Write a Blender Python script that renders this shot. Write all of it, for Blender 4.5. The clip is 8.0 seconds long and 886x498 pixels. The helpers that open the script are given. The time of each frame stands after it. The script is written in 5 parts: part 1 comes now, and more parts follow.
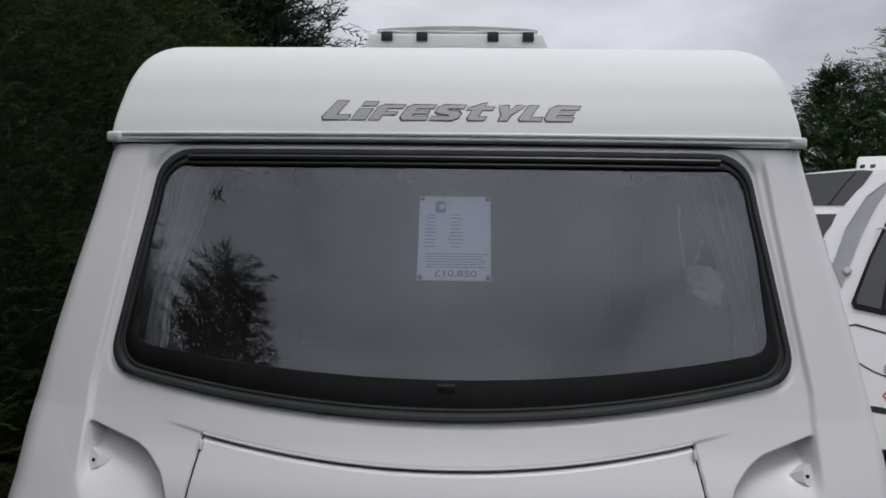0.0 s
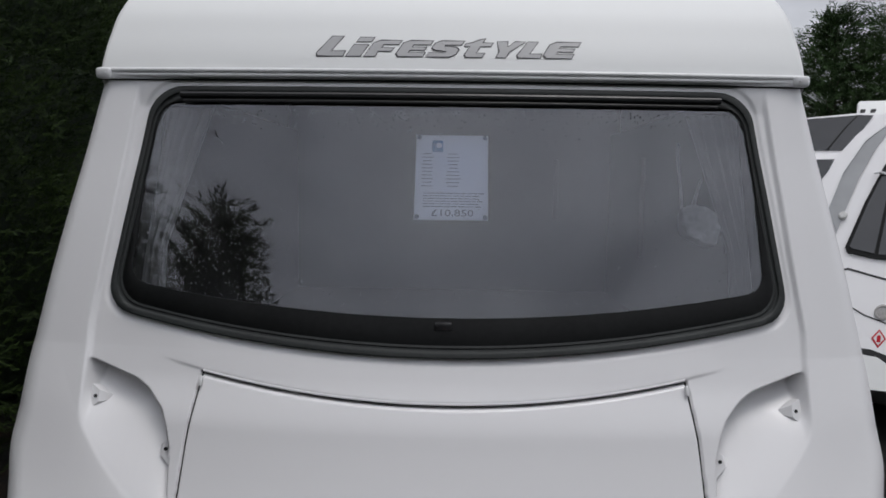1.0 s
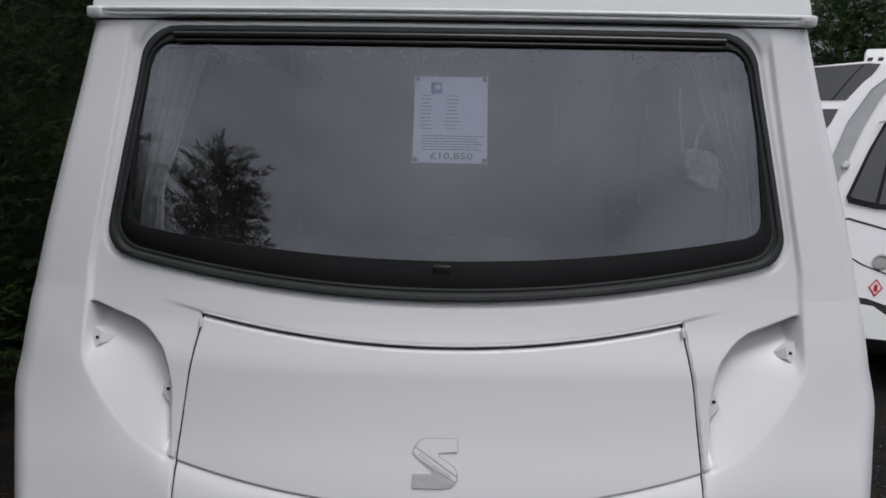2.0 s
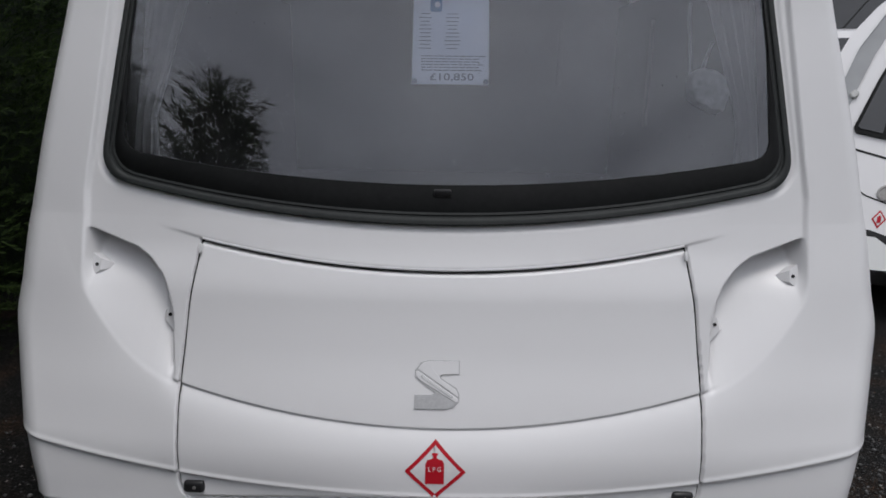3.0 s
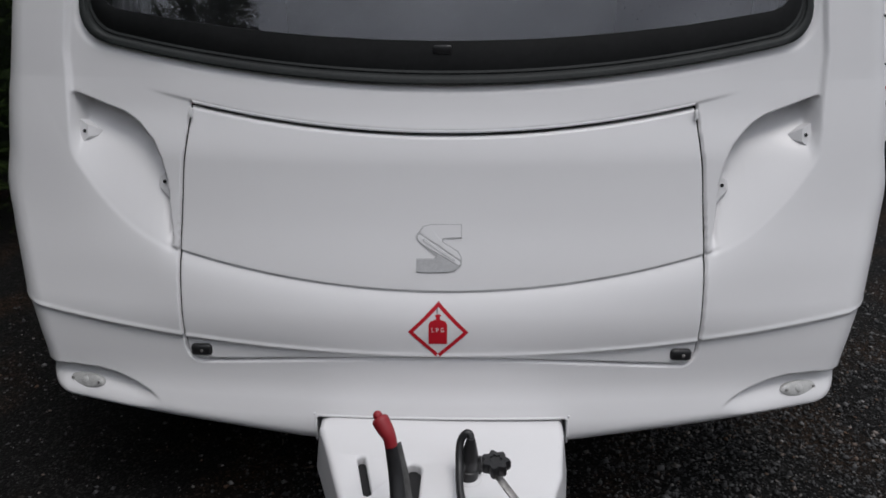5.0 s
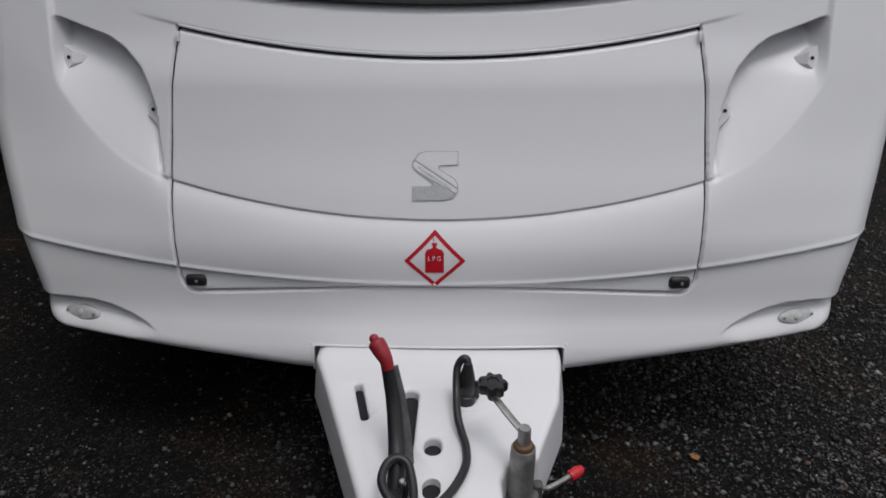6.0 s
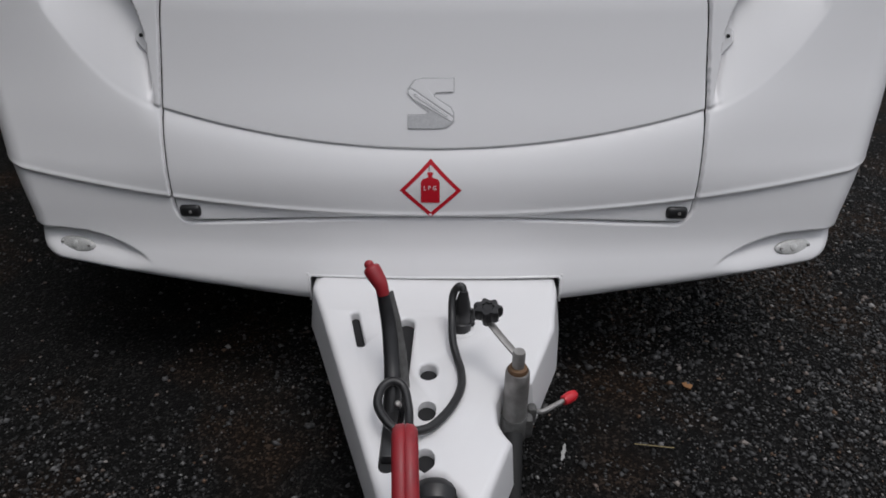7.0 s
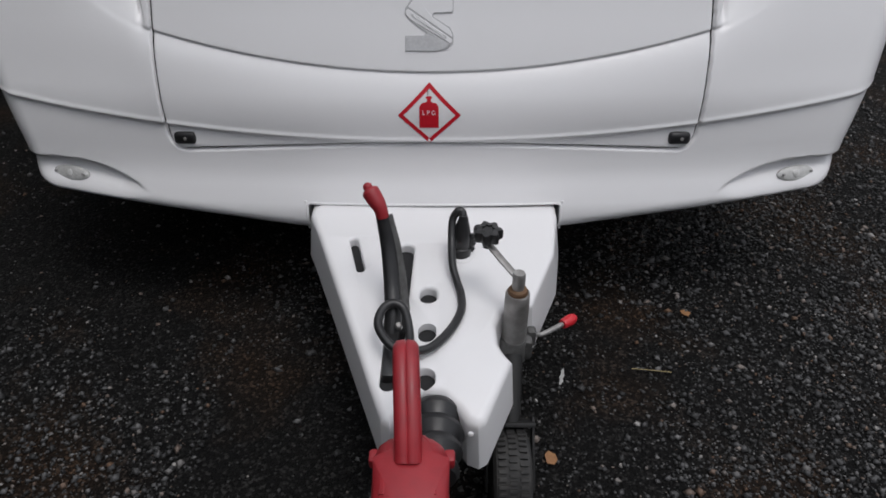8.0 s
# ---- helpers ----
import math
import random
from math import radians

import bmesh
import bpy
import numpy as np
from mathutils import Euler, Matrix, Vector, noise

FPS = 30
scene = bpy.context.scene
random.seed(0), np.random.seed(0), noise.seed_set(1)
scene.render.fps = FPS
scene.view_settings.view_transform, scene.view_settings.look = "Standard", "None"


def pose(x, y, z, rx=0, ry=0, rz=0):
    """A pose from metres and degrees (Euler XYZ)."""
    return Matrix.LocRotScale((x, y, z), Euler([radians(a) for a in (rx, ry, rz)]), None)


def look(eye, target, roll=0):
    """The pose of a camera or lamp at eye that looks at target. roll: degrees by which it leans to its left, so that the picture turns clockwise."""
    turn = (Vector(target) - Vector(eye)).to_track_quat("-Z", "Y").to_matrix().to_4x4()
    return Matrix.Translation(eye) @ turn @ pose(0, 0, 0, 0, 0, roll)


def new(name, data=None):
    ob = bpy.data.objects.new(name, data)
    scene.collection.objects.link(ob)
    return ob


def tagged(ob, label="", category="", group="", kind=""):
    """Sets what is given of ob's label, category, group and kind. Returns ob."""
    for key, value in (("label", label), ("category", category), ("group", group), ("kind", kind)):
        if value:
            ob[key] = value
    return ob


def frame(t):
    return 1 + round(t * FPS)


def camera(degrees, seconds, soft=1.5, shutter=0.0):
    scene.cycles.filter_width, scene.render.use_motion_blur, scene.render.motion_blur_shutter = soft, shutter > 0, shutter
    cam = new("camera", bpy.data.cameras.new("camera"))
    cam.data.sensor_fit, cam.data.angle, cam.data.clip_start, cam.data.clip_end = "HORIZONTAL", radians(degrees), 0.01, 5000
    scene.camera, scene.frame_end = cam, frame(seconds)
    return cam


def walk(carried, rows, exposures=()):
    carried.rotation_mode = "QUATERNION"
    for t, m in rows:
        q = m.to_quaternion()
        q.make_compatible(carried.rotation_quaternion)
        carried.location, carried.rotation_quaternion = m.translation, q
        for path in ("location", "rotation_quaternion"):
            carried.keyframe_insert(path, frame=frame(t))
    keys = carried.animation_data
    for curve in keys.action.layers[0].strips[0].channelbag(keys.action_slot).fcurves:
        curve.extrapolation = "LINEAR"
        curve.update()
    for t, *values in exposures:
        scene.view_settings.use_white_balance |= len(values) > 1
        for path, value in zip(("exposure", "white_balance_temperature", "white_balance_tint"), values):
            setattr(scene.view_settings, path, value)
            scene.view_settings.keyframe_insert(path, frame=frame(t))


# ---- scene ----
cam = camera(67.0, 8.0, soft=1.7)
PATH = [
    (0, (0.038, -0.277, 1.707), (-0.018, 1.722, 1.678), 0.8),
    (0.5, (0.035, -0.273, 1.692), (-0.015, 1.723, 1.584), 0.9),
    (1, (0.035, -0.273, 1.683), (-0.006, 1.718, 1.497), 0.9),
    (2.3, (0.04, -0.27, 1.637), (0.002, 1.694, 1.265), 1.0),
    (2.5, (0.039, -0.262, 1.624), (0.003, 1.696, 1.217), 0.9),
    (3, (0.04, -0.258, 1.605), (0.002, 1.678, 1.105), 0.7),
    (3.5, (0.038, -0.25, 1.593), (-0.007, 1.658, 0.996), 0.6),
    (4, (0.039, -0.243, 1.58), (-0.003, 1.64, 0.906), 0.4),
    (4.5, (0.032, -0.233, 1.561), (-0.003, 1.619, 0.806), 0.4),
    (5.8, (0.039, -0.24, 1.477), (0.01, 1.536, 0.558), -0.4),
    (6, (0.038, -0.24, 1.461), (0.014, 1.522, 0.515), -0.1),
    (6.5, (0.042, -0.246, 1.439), (0.022, 1.475, 0.42), -0.2),
    (7, (0.046, -0.253, 1.417), (0.026, 1.428, 0.335), -0.1),
    (7.2, (0.047, -0.262, 1.411), (0.029, 1.401, 0.3), -0.0),
    (7.5, (0.045, -0.261, 1.394), (0.031, 1.378, 0.248), 0.2),
    (8, (0.042, -0.27, 1.371), (0.029, 1.318, 0.154), -0.2),
]
walk(cam, [(t, look(eye, target, roll)) for t, eye, target, roll in PATH],
     exposures=((0, .02), (1, .13), (2.5, .17), (3.5, .10), (4.5, .02), (6, -.03), (6.6, -.05), (7.3, .02), (8, .11)))

# ---------- light: grey overcast day ----------
world = bpy.data.worlds.new("overcast_sky")
scene.world = world
world.use_nodes = True
wn, wl = world.node_tree.nodes, world.node_tree.links
wn.clear()
w_out = wn.new("ShaderNodeOutputWorld")
w_bg = wn.new("ShaderNodeBackground")
w_sky = wn.new("ShaderNodeTexSky")
w_sky.sky_type = "NISHITA"
w_sky.sun_disc = False
w_sky.sun_elevation, w_sky.sun_rotation = radians(79), radians(172)
w_sky.air_density, w_sky.dust_density = 1.0, 4.0
w_tc = wn.new("ShaderNodeTexCoord")
w_map = wn.new("ShaderNodeMapping")
w_map.inputs["Scale"].default_value = (1.0, 1.0, 2.6)
w_noise = wn.new("ShaderNodeTexNoise")
w_noise.inputs["Scale"].default_value = 2.3
w_noise.inputs["Detail"].default_value = 7
w_noise.inputs["Roughness"].default_value = 0.52
w_ramp = wn.new("ShaderNodeValToRGB")
w_ramp.color_ramp.elements[0].position, w_ramp.color_ramp.elements[0].color = 0.33, (4.9, 5.05, 5.6, 1)
w_ramp.color_ramp.elements[1].position, w_ramp.color_ramp.elements[1].color = 0.64, (9.2, 9.45, 10.2, 1)
w_mix = wn.new("ShaderNodeMixRGB")
w_mix.inputs[0].default_value = 0.93
wl.new(w_tc.outputs["Generated"], w_map.inputs[0])
wl.new(w_map.outputs[0], w_noise.inputs["Vector"])
wl.new(w_noise.outputs[0], w_ramp.inputs[0])
wl.new(w_sky.outputs[0], w_mix.inputs[1])
wl.new(w_ramp.outputs[0], w_mix.inputs[2])
# an overcast sky is brightest overhead
w_sep = wn.new("ShaderNodeSeparateXYZ")
wl.new(w_tc.outputs["Generated"], w_sep.inputs[0])
w_rise = wn.new("ShaderNodeMapRange")
w_rise.inputs["From Min"].default_value, w_rise.inputs["From Max"].default_value = 0.0, 1.0
w_rise.inputs["To Min"].default_value, w_rise.inputs["To Max"].default_value = 0.76, 1.42
wl.new(w_sep.outputs[2], w_rise.inputs["Value"])
w_grad = wn.new("ShaderNodeMixRGB")
w_grad.blend_type = "MULTIPLY"
w_grad.inputs[0].default_value = 1.0
wl.new(w_mix.outputs[0], w_grad.inputs[1])
wl.new(w_rise.outputs[0], w_grad.inputs[2])
wl.new(w_grad.outputs[0], w_bg.inputs[0])
wl.new(w_bg.outputs[0], w_out.inputs[0])
w_bg.inputs["Strength"].default_value = 0.083

sun = new("sun", bpy.data.lights.new("sun", "SUN"))
sun.data.energy, sun.data.angle, sun.data.color = 0.95, radians(24), (1.0, 0.97, 0.96)
sun.matrix_world = look((1.9, -1.3, 9), (0, 0, 0))


# ---------- helpers for meshes ----------
def mesh_from(name, verts, faces, smooth=True):
    me = bpy.data.meshes.new(name)
    me.from_pydata([tuple(map(float, v)) for v in verts], [], [tuple(map(int, f)) for f in faces])
    me.update()
    if smooth:
        me.polygons.foreach_set("use_smooth", [True] * len(me.polygons))
    return me


def place(name, me, material, parent=None, label=""):
    ob = new(name, me)
    if material is not None and not me.materials:
        me.materials.append(material)
    if parent is not None:
        ob.parent = parent
    if label:
        tagged(ob, label)
    return ob


def part(name, bm, material, parent=None, label="", smooth=True, sharp=40):
    """One bmesh as one mesh object under a thing or a part."""
    bmesh.ops.recalc_face_normals(bm, faces=bm.faces)
    me = bpy.data.meshes.new(name)
    for f in bm.faces:
        f.smooth = smooth
    for e in bm.edges:
        if len(e.link_faces) == 2 and e.calc_face_angle(0) > radians(sharp):
            e.smooth = False
    bm.to_mesh(me)
    bm.free()
    return place(name, me, material, parent, label)


def thing(name, label, category, group="", kind=""):
    return tagged(new(name), label, category, group, kind)


def box(bm, size, m=None, bevel=0.0, segments=2):
    m = m or Matrix.Identity(4)
    made = bmesh.ops.create_cube(bm, size=1.0, matrix=m @ Matrix.Diagonal((*size, 1)))["verts"]
    if bevel:
        edges = list({e for v in made for e in v.link_edges})
        bmesh.ops.bevel(bm, geom=edges, offset=bevel, segments=segments, affect="EDGES", profile=0.5)


def turned(bm, outline, m=None, steps=28):
    """A lathe: (radius, height) pairs about local z."""
    m = m or Matrix.Identity(4)
    rings = []
    for r, h in outline:
        rings.append([bm.verts.new(m @ Vector((r * math.cos(2 * math.pi * k / steps), r * math.sin(2 * math.pi * k / steps), h))) for k in range(steps)])
    for a, b in zip(rings, rings[1:]):
        for k in range(steps):
            bm.faces.new((a[k], a[(k + 1) % steps], b[(k + 1) % steps], b[k]))
    for ring in (rings[0], rings[-1]):
        if (ring[0].co - ring[steps // 2].co).length > 1e-5:
            bm.faces.new(ring)


def spline(points, n):
    """A smooth curve through points (Catmull-Rom), n samples to a span."""
    p = [Vector(q) for q in points]
    p = [2 * p[0] - p[1]] + p + [2 * p[-1] - p[-2]]
    out = []
    for i in range(1, len(p) - 2):
        for k in range(n):
            t = k / n
            a, b, c, d = p[i - 1], p[i], p[i + 1], p[i + 2]
            out.append(0.5 * (2 * b + (c - a) * t + (2 * a - 5 * b + 4 * c - d) * t * t + (3 * b - a - 3 * c + d) * t ** 3))
    out.append(p[-2])
    return out


def tube(bm, pts, radius, sides=12, closed=False, flat=1.0, radii=None):
    """A round bar swept along pts."""
    rings = []
    up = Vector((0.13, 0.31, 0.94)).normalized()
    n = len(pts)
    for i, p in enumerate(pts):
        d = (pts[(i + 1) % n] - pts[i - 1]) if closed else (pts[min(i + 1, n - 1)] - pts[max(i - 1, 0)])
        d.normalize()
        u = (up - d * up.dot(d)).normalized()
        v = d.cross(u)
        up = u
        r = radii[i] if radii else radius
        rings.append([bm.verts.new(p + (u * math.cos(2 * math.pi * k / sides) * flat + v * math.sin(2 * math.pi * k / sides)) * r) for k in range(sides)])
    for i in range(n if closed else n - 1):
        a, b = rings[i], rings[(i + 1) % n]
        for k in range(sides):
            bm.faces.new((a[k], a[(k + 1) % sides], b[(k + 1) % sides], b[k]))
    if not closed:
        bm.faces.new(rings[0])
        bm.faces.new(rings[-1])


def prism(bm, outline, depth, m=None):
    """A flat outline (x, y) made solid along local z, from 0 to depth."""
    m = m or Matrix.Identity(4)
    low = [bm.verts.new(m @ Vector((x, y, 0))) for x, y in outline]
    top = [bm.verts.new(m @ Vector((x, y, depth))) for x, y in outline]
    bm.faces.new(low[::-1])
    bm.faces.new(top)
    for k in range(len(low)):
        bm.faces.new((low[k - 1], low[k], top[k], top[k - 1]))


def grid_mesh(name, X, Y, Z, keep=None):
    """A mesh from arrays of coordinates, a quad to a cell; keep: cells that stay."""
    r, c = X.shape
    verts = np.stack([X, Y, Z], -1).reshape(-1, 3)
    idx = np.arange(r * c).reshape(r, c)
    quads = np.stack([idx[:-1, :-1], idx[:-1, 1:], idx[1:, 1:], idx[1:, :-1]], -1)
    quads = quads[keep] if keep is not None else quads.reshape(-1, 4)
    me = bpy.data.meshes.new(name)
    me.vertices.add(len(verts))
    me.vertices.foreach_set("co", verts.astype(np.float32).ravel())
    me.loops.add(quads.size)
    me.loops.foreach_set("vertex_index", quads.astype(np.int32).ravel())
    me.polygons.add(len(quads))
    me.polygons.foreach_set("loop_start", (np.arange(len(quads)) * 4).astype(np.int32))
    me.update(calc_edges=True)
    me.polygons.foreach_set("use_smooth", np.ones(len(quads), bool))
    me.validate()
    return me


def sm(a, b, x):
    t = np.clip((x - a) / (b - a), 0, 1)
    return t * t * (3 - 2 * t)


# ---------- materials ----------
def material(name, color, rough=0.5, metal=0.0, spots=None, scale=30, bump=0.0, bump_scale=200, coat=0.0, wear=0.0, spec=0.5, rough_var=0.12):
    m = bpy.data.materials.new(name)
    m.use_nodes = True
    nt = m.node_tree
    b = nt.nodes["Principled BSDF"]
    b.inputs["Roughness"].default_value, b.inputs["Metallic"].default_value = rough, metal
    b.inputs["Coat Weight"].default_value = coat
    b.inputs["Specular IOR Level"].default_value = spec
    tc = nt.nodes.new("ShaderNodeTexCoord")
    n1 = nt.nodes.new("ShaderNodeTexNoise")
    n1.inputs["Scale"].default_value, n1.inputs["Detail"].default_value = scale, 6
    n2 = nt.nodes.new("ShaderNodeTexNoise")
    n2.inputs["Scale"].default_value, n2.inputs["Detail"].default_value = scale * 0.12, 4
    nt.links.new(tc.outputs["Object"], n1.inputs["Vector"])
    nt.links.new(tc.outputs["Object"], n2.inputs["Vector"])
    r = nt.nodes.new("ShaderNodeValToRGB")
    c2 = spots or tuple(c * 0.86 for c in color)
    r.color_ramp.elements[0].position, r.color_ramp.elements[0].color = 0.34 - wear, (*c2, 1)
    r.color_ramp.elements[1].position, r.color_ramp.elements[1].color = 0.62, (*color, 1)
    mix = nt.nodes.new("ShaderNodeMath")
    mix.operation = "ADD"
    half = nt.nodes.new("ShaderNodeMath")
    half.operation = "MULTIPLY"
    half.inputs[1].default_value = 0.5
    nt.links.new(n1.outputs[0], mix.inputs[0])
    nt.links.new(n2.outputs[0], mix.inputs[1])
    nt.links.new(mix.outputs[0], half.inputs[0])
    nt.links.new(half.outputs[0], r.inputs[0])
    nt.links.new(r.outputs[0], b.inputs["Base Color"])
    rm = nt.nodes.new("ShaderNodeMapRange")
    rm.inputs["To Min"].default_value, rm.inputs["To Max"].default_value = max(0, rough - rough_var), min(1, rough + rough_var)
    nt.links.new(n1.outputs[0], rm.inputs["Value"])
    nt.links.new(rm.outputs[0], b.inputs["Roughness"])
    if bump:
        n3 = nt.nodes.new("ShaderNodeTexNoise")
        n3.inputs["Scale"].default_value, n3.inputs["Detail"].default_value = bump_scale, 3
        nt.links.new(tc.outputs["Object"], n3.inputs["Vector"])
        bp = nt.nodes.new("ShaderNodeBump")
        bp.inputs["Strength"].default_value, bp.inputs["Distance"].default_value = bump, 0.004
        nt.links.new(n3.outputs[0], bp.inputs["Height"])
        nt.links.new(bp.outputs[0], b.inputs["Normal"])
    return m


M_WHITE = material("white_gelcoat", (0.80, 0.795, 0.80), 0.36, spots=(0.794, 0.789, 0.794), scale=2.2, coat=0.2, rough_var=0.02, wear=0.2)
M_LETTER = material("grey_vinyl", (0.40, 0.40, 0.405), 0.45, spots=(0.37, 0.37, 0.375), scale=60)
M_ALU = material("white_coated_aluminium", (0.79, 0.80, 0.79), 0.52, spots=(0.784, 0.794, 0.784), scale=2.0, coat=0.0, rough_var=0.02, wear=0.2, spec=0.3)
M_RAIL = material("rail_aluminium", (0.80, 0.80, 0.80), 0.36, metal=0.05, scale=40)
M_RUBBER = material("black_rubber", (0.0035, 0.004, 0.004), 0.38, spots=(0.007, 0.0075, 0.0075), scale=60, bump=0.08, spec=0.16)
M_SEAL = material("weathered_grey_rubber", (0.030, 0.034, 0.033), 0.55, spots=(0.018, 0.020, 0.020), scale=90, bump=0.25, bump_scale=120, spec=0.3)
M_CLAMP = material("dull_galvanised_steel", (0.15, 0.15, 0.148), 0.6, metal=0.4, spots=(0.07, 0.068, 0.065), scale=70, bump=0.4, bump_scale=160)
M_BLACK = material("black_plastic", (0.014, 0.014, 0.015), 0.38, spots=(0.022, 0.022, 0.023), scale=60, bump=0.06)
M_DARK = material("dark_void", (0.012, 0.012, 0.013), 0.8)
M_RED = material("red_plastic", (0.33, 0.020, 0.028), 0.45, spots=(0.25, 0.018, 0.025), scale=45, bump=0.08, bump_scale=260)
M_REDTIP = material("red_vinyl_cap", (0.62, 0.02, 0.03), 0.35, spots=(0.5, 0.02, 0.03), scale=60)
M_SIGNRED = material("sign_red", (0.50, 0.006, 0.018), 0.5, spots=(0.44, 0.006, 0.016), scale=60, spec=0.25)
M_SIGNWHITE = material("sign_white", (0.78, 0.77, 0.77), 0.4, scale=40)
M_GALV = material("galvanised_steel", (0.36, 0.35, 0.34), 0.45, metal=0.55, spots=(0.22, 0.21, 0.20), scale=55, bump=0.25, bump_scale=150)
M_RUST = material("rusty_brass", (0.17, 0.11, 0.065), 0.6, metal=0.3, spots=(0.15, 0.08, 0.04), scale=120, bump=0.2)
M_BADGE = material("badge_outline_grey", (0.50, 0.50, 0.505), 0.4, scale=60)
M_SILVER = material("silver_foil", (0.56, 0.56, 0.565), 0.35, metal=0.2, spots=(0.44, 0.44, 0.445), scale=150, bump=0.15, bump_scale=400)
M_OUTLINE = material("dark_outline", (0.03, 0.03, 0.035), 0.5)
M_TYRE = material("tyre_rubber", (0.022, 0.022, 0.022), 0.75, spots=(0.05, 0.048, 0.045), scale=50, bump=0.2)
M_PAPER = material("laminated_paper", (0.80, 0.86, 0.97), 0.32, spots=(0.78, 0.84, 0.95), scale=15)
M_INK = material("blue_grey_ink", (0.13, 0.17, 0.27), 0.5)
M_BLUE = material("light_blue_print", (0.14, 0.33, 0.62), 0.5)
M_CURTAIN = material("grey_curtain_cloth", (0.34, 0.34, 0.345), 0.9, spots=(0.24, 0.24, 0.245), scale=25, bump=0.3)
# the cabin's dimness is put into this dark colour
M_INSIDE = material("darkened_interior_board", (0.060, 0.055, 0.051), 0.7, spots=(0.045, 0.041, 0.038), scale=8)
M_BAG = material("white_carrier_film", (0.66, 0.69, 0.72), 0.4, spots=(0.34, 0.36, 0.38), scale=40, bump=0.5, bump_scale=40)
M_LENS = material("clear_lens", (0.62, 0.62, 0.60), 0.15, spots=(0.45, 0.45, 0.44), scale=90, bump=0.4, bump_scale=300, coat=0.6)
M_WIRE = material("underside_steel", (0.03, 0.03, 0.03), 0.6, metal=0.4)
M_TRUNK = material("bark", (0.06, 0.045, 0.035), 0.9, scale=20, bump=0.6, bump_scale=30)
M_NGLASS = material("tinted_window", (0.03, 0.032, 0.036), 0.08, scale=5, spec=0.8)
# grey carries the shade on the neighbour's side wall
M_SHADESIDE = material("shaded_side_panel", (0.34, 0.35, 0.36), 0.35, scale=8)


def glass_material(name, tint, ior, rough=0.0):
    m = bpy.data.materials.new(name)
    m.use_nodes = True
    nt = m.node_tree
    nt.nodes.clear()
    out = nt.nodes.new("ShaderNodeOutputMaterial")
    mix = nt.nodes.new("ShaderNodeMixShader")
    tr = nt.nodes.new("ShaderNodeBsdfTransparent")
    tr.inputs[0].default_value = (*tint, 1)
    gl = nt.nodes.new("ShaderNodeBsdfGlossy")
    gl.inputs["Roughness"].default_value = rough
    gl.inputs["Color"].default_value = (.93, .945, 1, 1)
    fr = nt.nodes.new("ShaderNodeFresnel")
    fr.inputs["IOR"].default_value = ior
    tc = nt.nodes.new("ShaderNodeTexCoord")
    n = nt.nodes.new("ShaderNodeTexNoise")
    n.inputs["Scale"].default_value = 2.2
    bp = nt.nodes.new("ShaderNodeBump")
    bp.inputs["Strength"].default_value, bp.inputs["Distance"].default_value = 0.05, 0.02
    nt.links.new(tc.outputs["Object"], n.inputs["Vector"])
    nt.links.new(n.outputs[0], bp.inputs["Height"])
    nt.links.new(bp.outputs[0], gl.inputs["Normal"])
    nt.links.new(fr.outputs[0], mix.inputs[0])
    nt.links.new(tr.outputs[0], mix.inputs[1])
    nt.links.new(gl.outputs[0], mix.inputs[2])
    # wet film; its pale diffuse also lifts the pane's dark areas
    film = nt.nodes.new("ShaderNodeBsdfDiffuse")
    film.inputs["Color"].default_value = (.55, .57, .62, 1)
    damp = nt.nodes.new("ShaderNodeMixShader")
    n5 = nt.nodes.new("ShaderNodeTexNoise")
    n5.inputs["Scale"].default_value, n5.inputs["Detail"].default_value = 6, 3
    mr = nt.nodes.new("ShaderNodeMapRange")
    mr.inputs["From Min"].default_value, mr.inputs["From Max"].default_value = .35, .75
    mr.inputs["To Min"].default_value, mr.inputs["To Max"].default_value = .012, .040
    nt.links.new(tc.outputs["Object"], n5.inputs["Vector"])
    nt.links.new(n5.outputs[0], mr.inputs["Value"])
    nt.links.new(mr.outputs[0], damp.inputs[0])
    nt.links.new(mix.outputs[0], damp.inputs[1])
    nt.links.new(film.outputs[0], damp.inputs[2])
    nt.links.new(damp.outputs[0], out.inputs[0])
    return m


M_GLASS = glass_material("acrylic_window", (0.96, 0.97, 0.98), 2.12, 0.0)


def leaf_material(name, dark, light):
    m = bpy.data.materials.new(name)
    m.use_nodes = True
    nt = m.node_tree
    b = nt.nodes["Principled BSDF"]
    b.inputs["Roughness"].default_value = 0.75
    b.inputs["Specular IOR Level"].default_value = 0.2
    geo = nt.nodes.new("ShaderNodeNewGeometry")
    tc = nt.nodes.new("ShaderNodeTexCoord")
    n = nt.nodes.new("ShaderNodeTexNoise")
    n.inputs["Scale"].default_value, n.inputs["Detail"].default_value = 1.4, 5
    nt.links.new(tc.outputs["Object"], n.inputs["Vector"])
    add = nt.nodes.new("ShaderNodeMath")
    add.operation = "MULTIPLY_ADD"
    add.inputs[1].default_value, add.inputs[2].default_value = 0.35, 0.0
    nt.links.new(geo.outputs["Random Per Island"], add.inputs[0])
    add2 = nt.nodes.new("ShaderNodeMath")
    nt.links.new(add.outputs[0], add2.inputs[0])
    nt.links.new(n.outputs[0], add2.inputs[1])
    r = nt.nodes.new("ShaderNodeValToRGB")
    r.color_ramp.elements[0].position, r.color_ramp.elements[0].color = 0.42, (*dark, 1)
    r.color_ramp.elements[1].position, r.color_ramp.elements[1].color = 0.95, (*light, 1)
    nt.links.new(add2.outputs[0], r.inputs[0])
    nt.links.new(r.outputs[0], b.inputs["Base Color"])
    return m


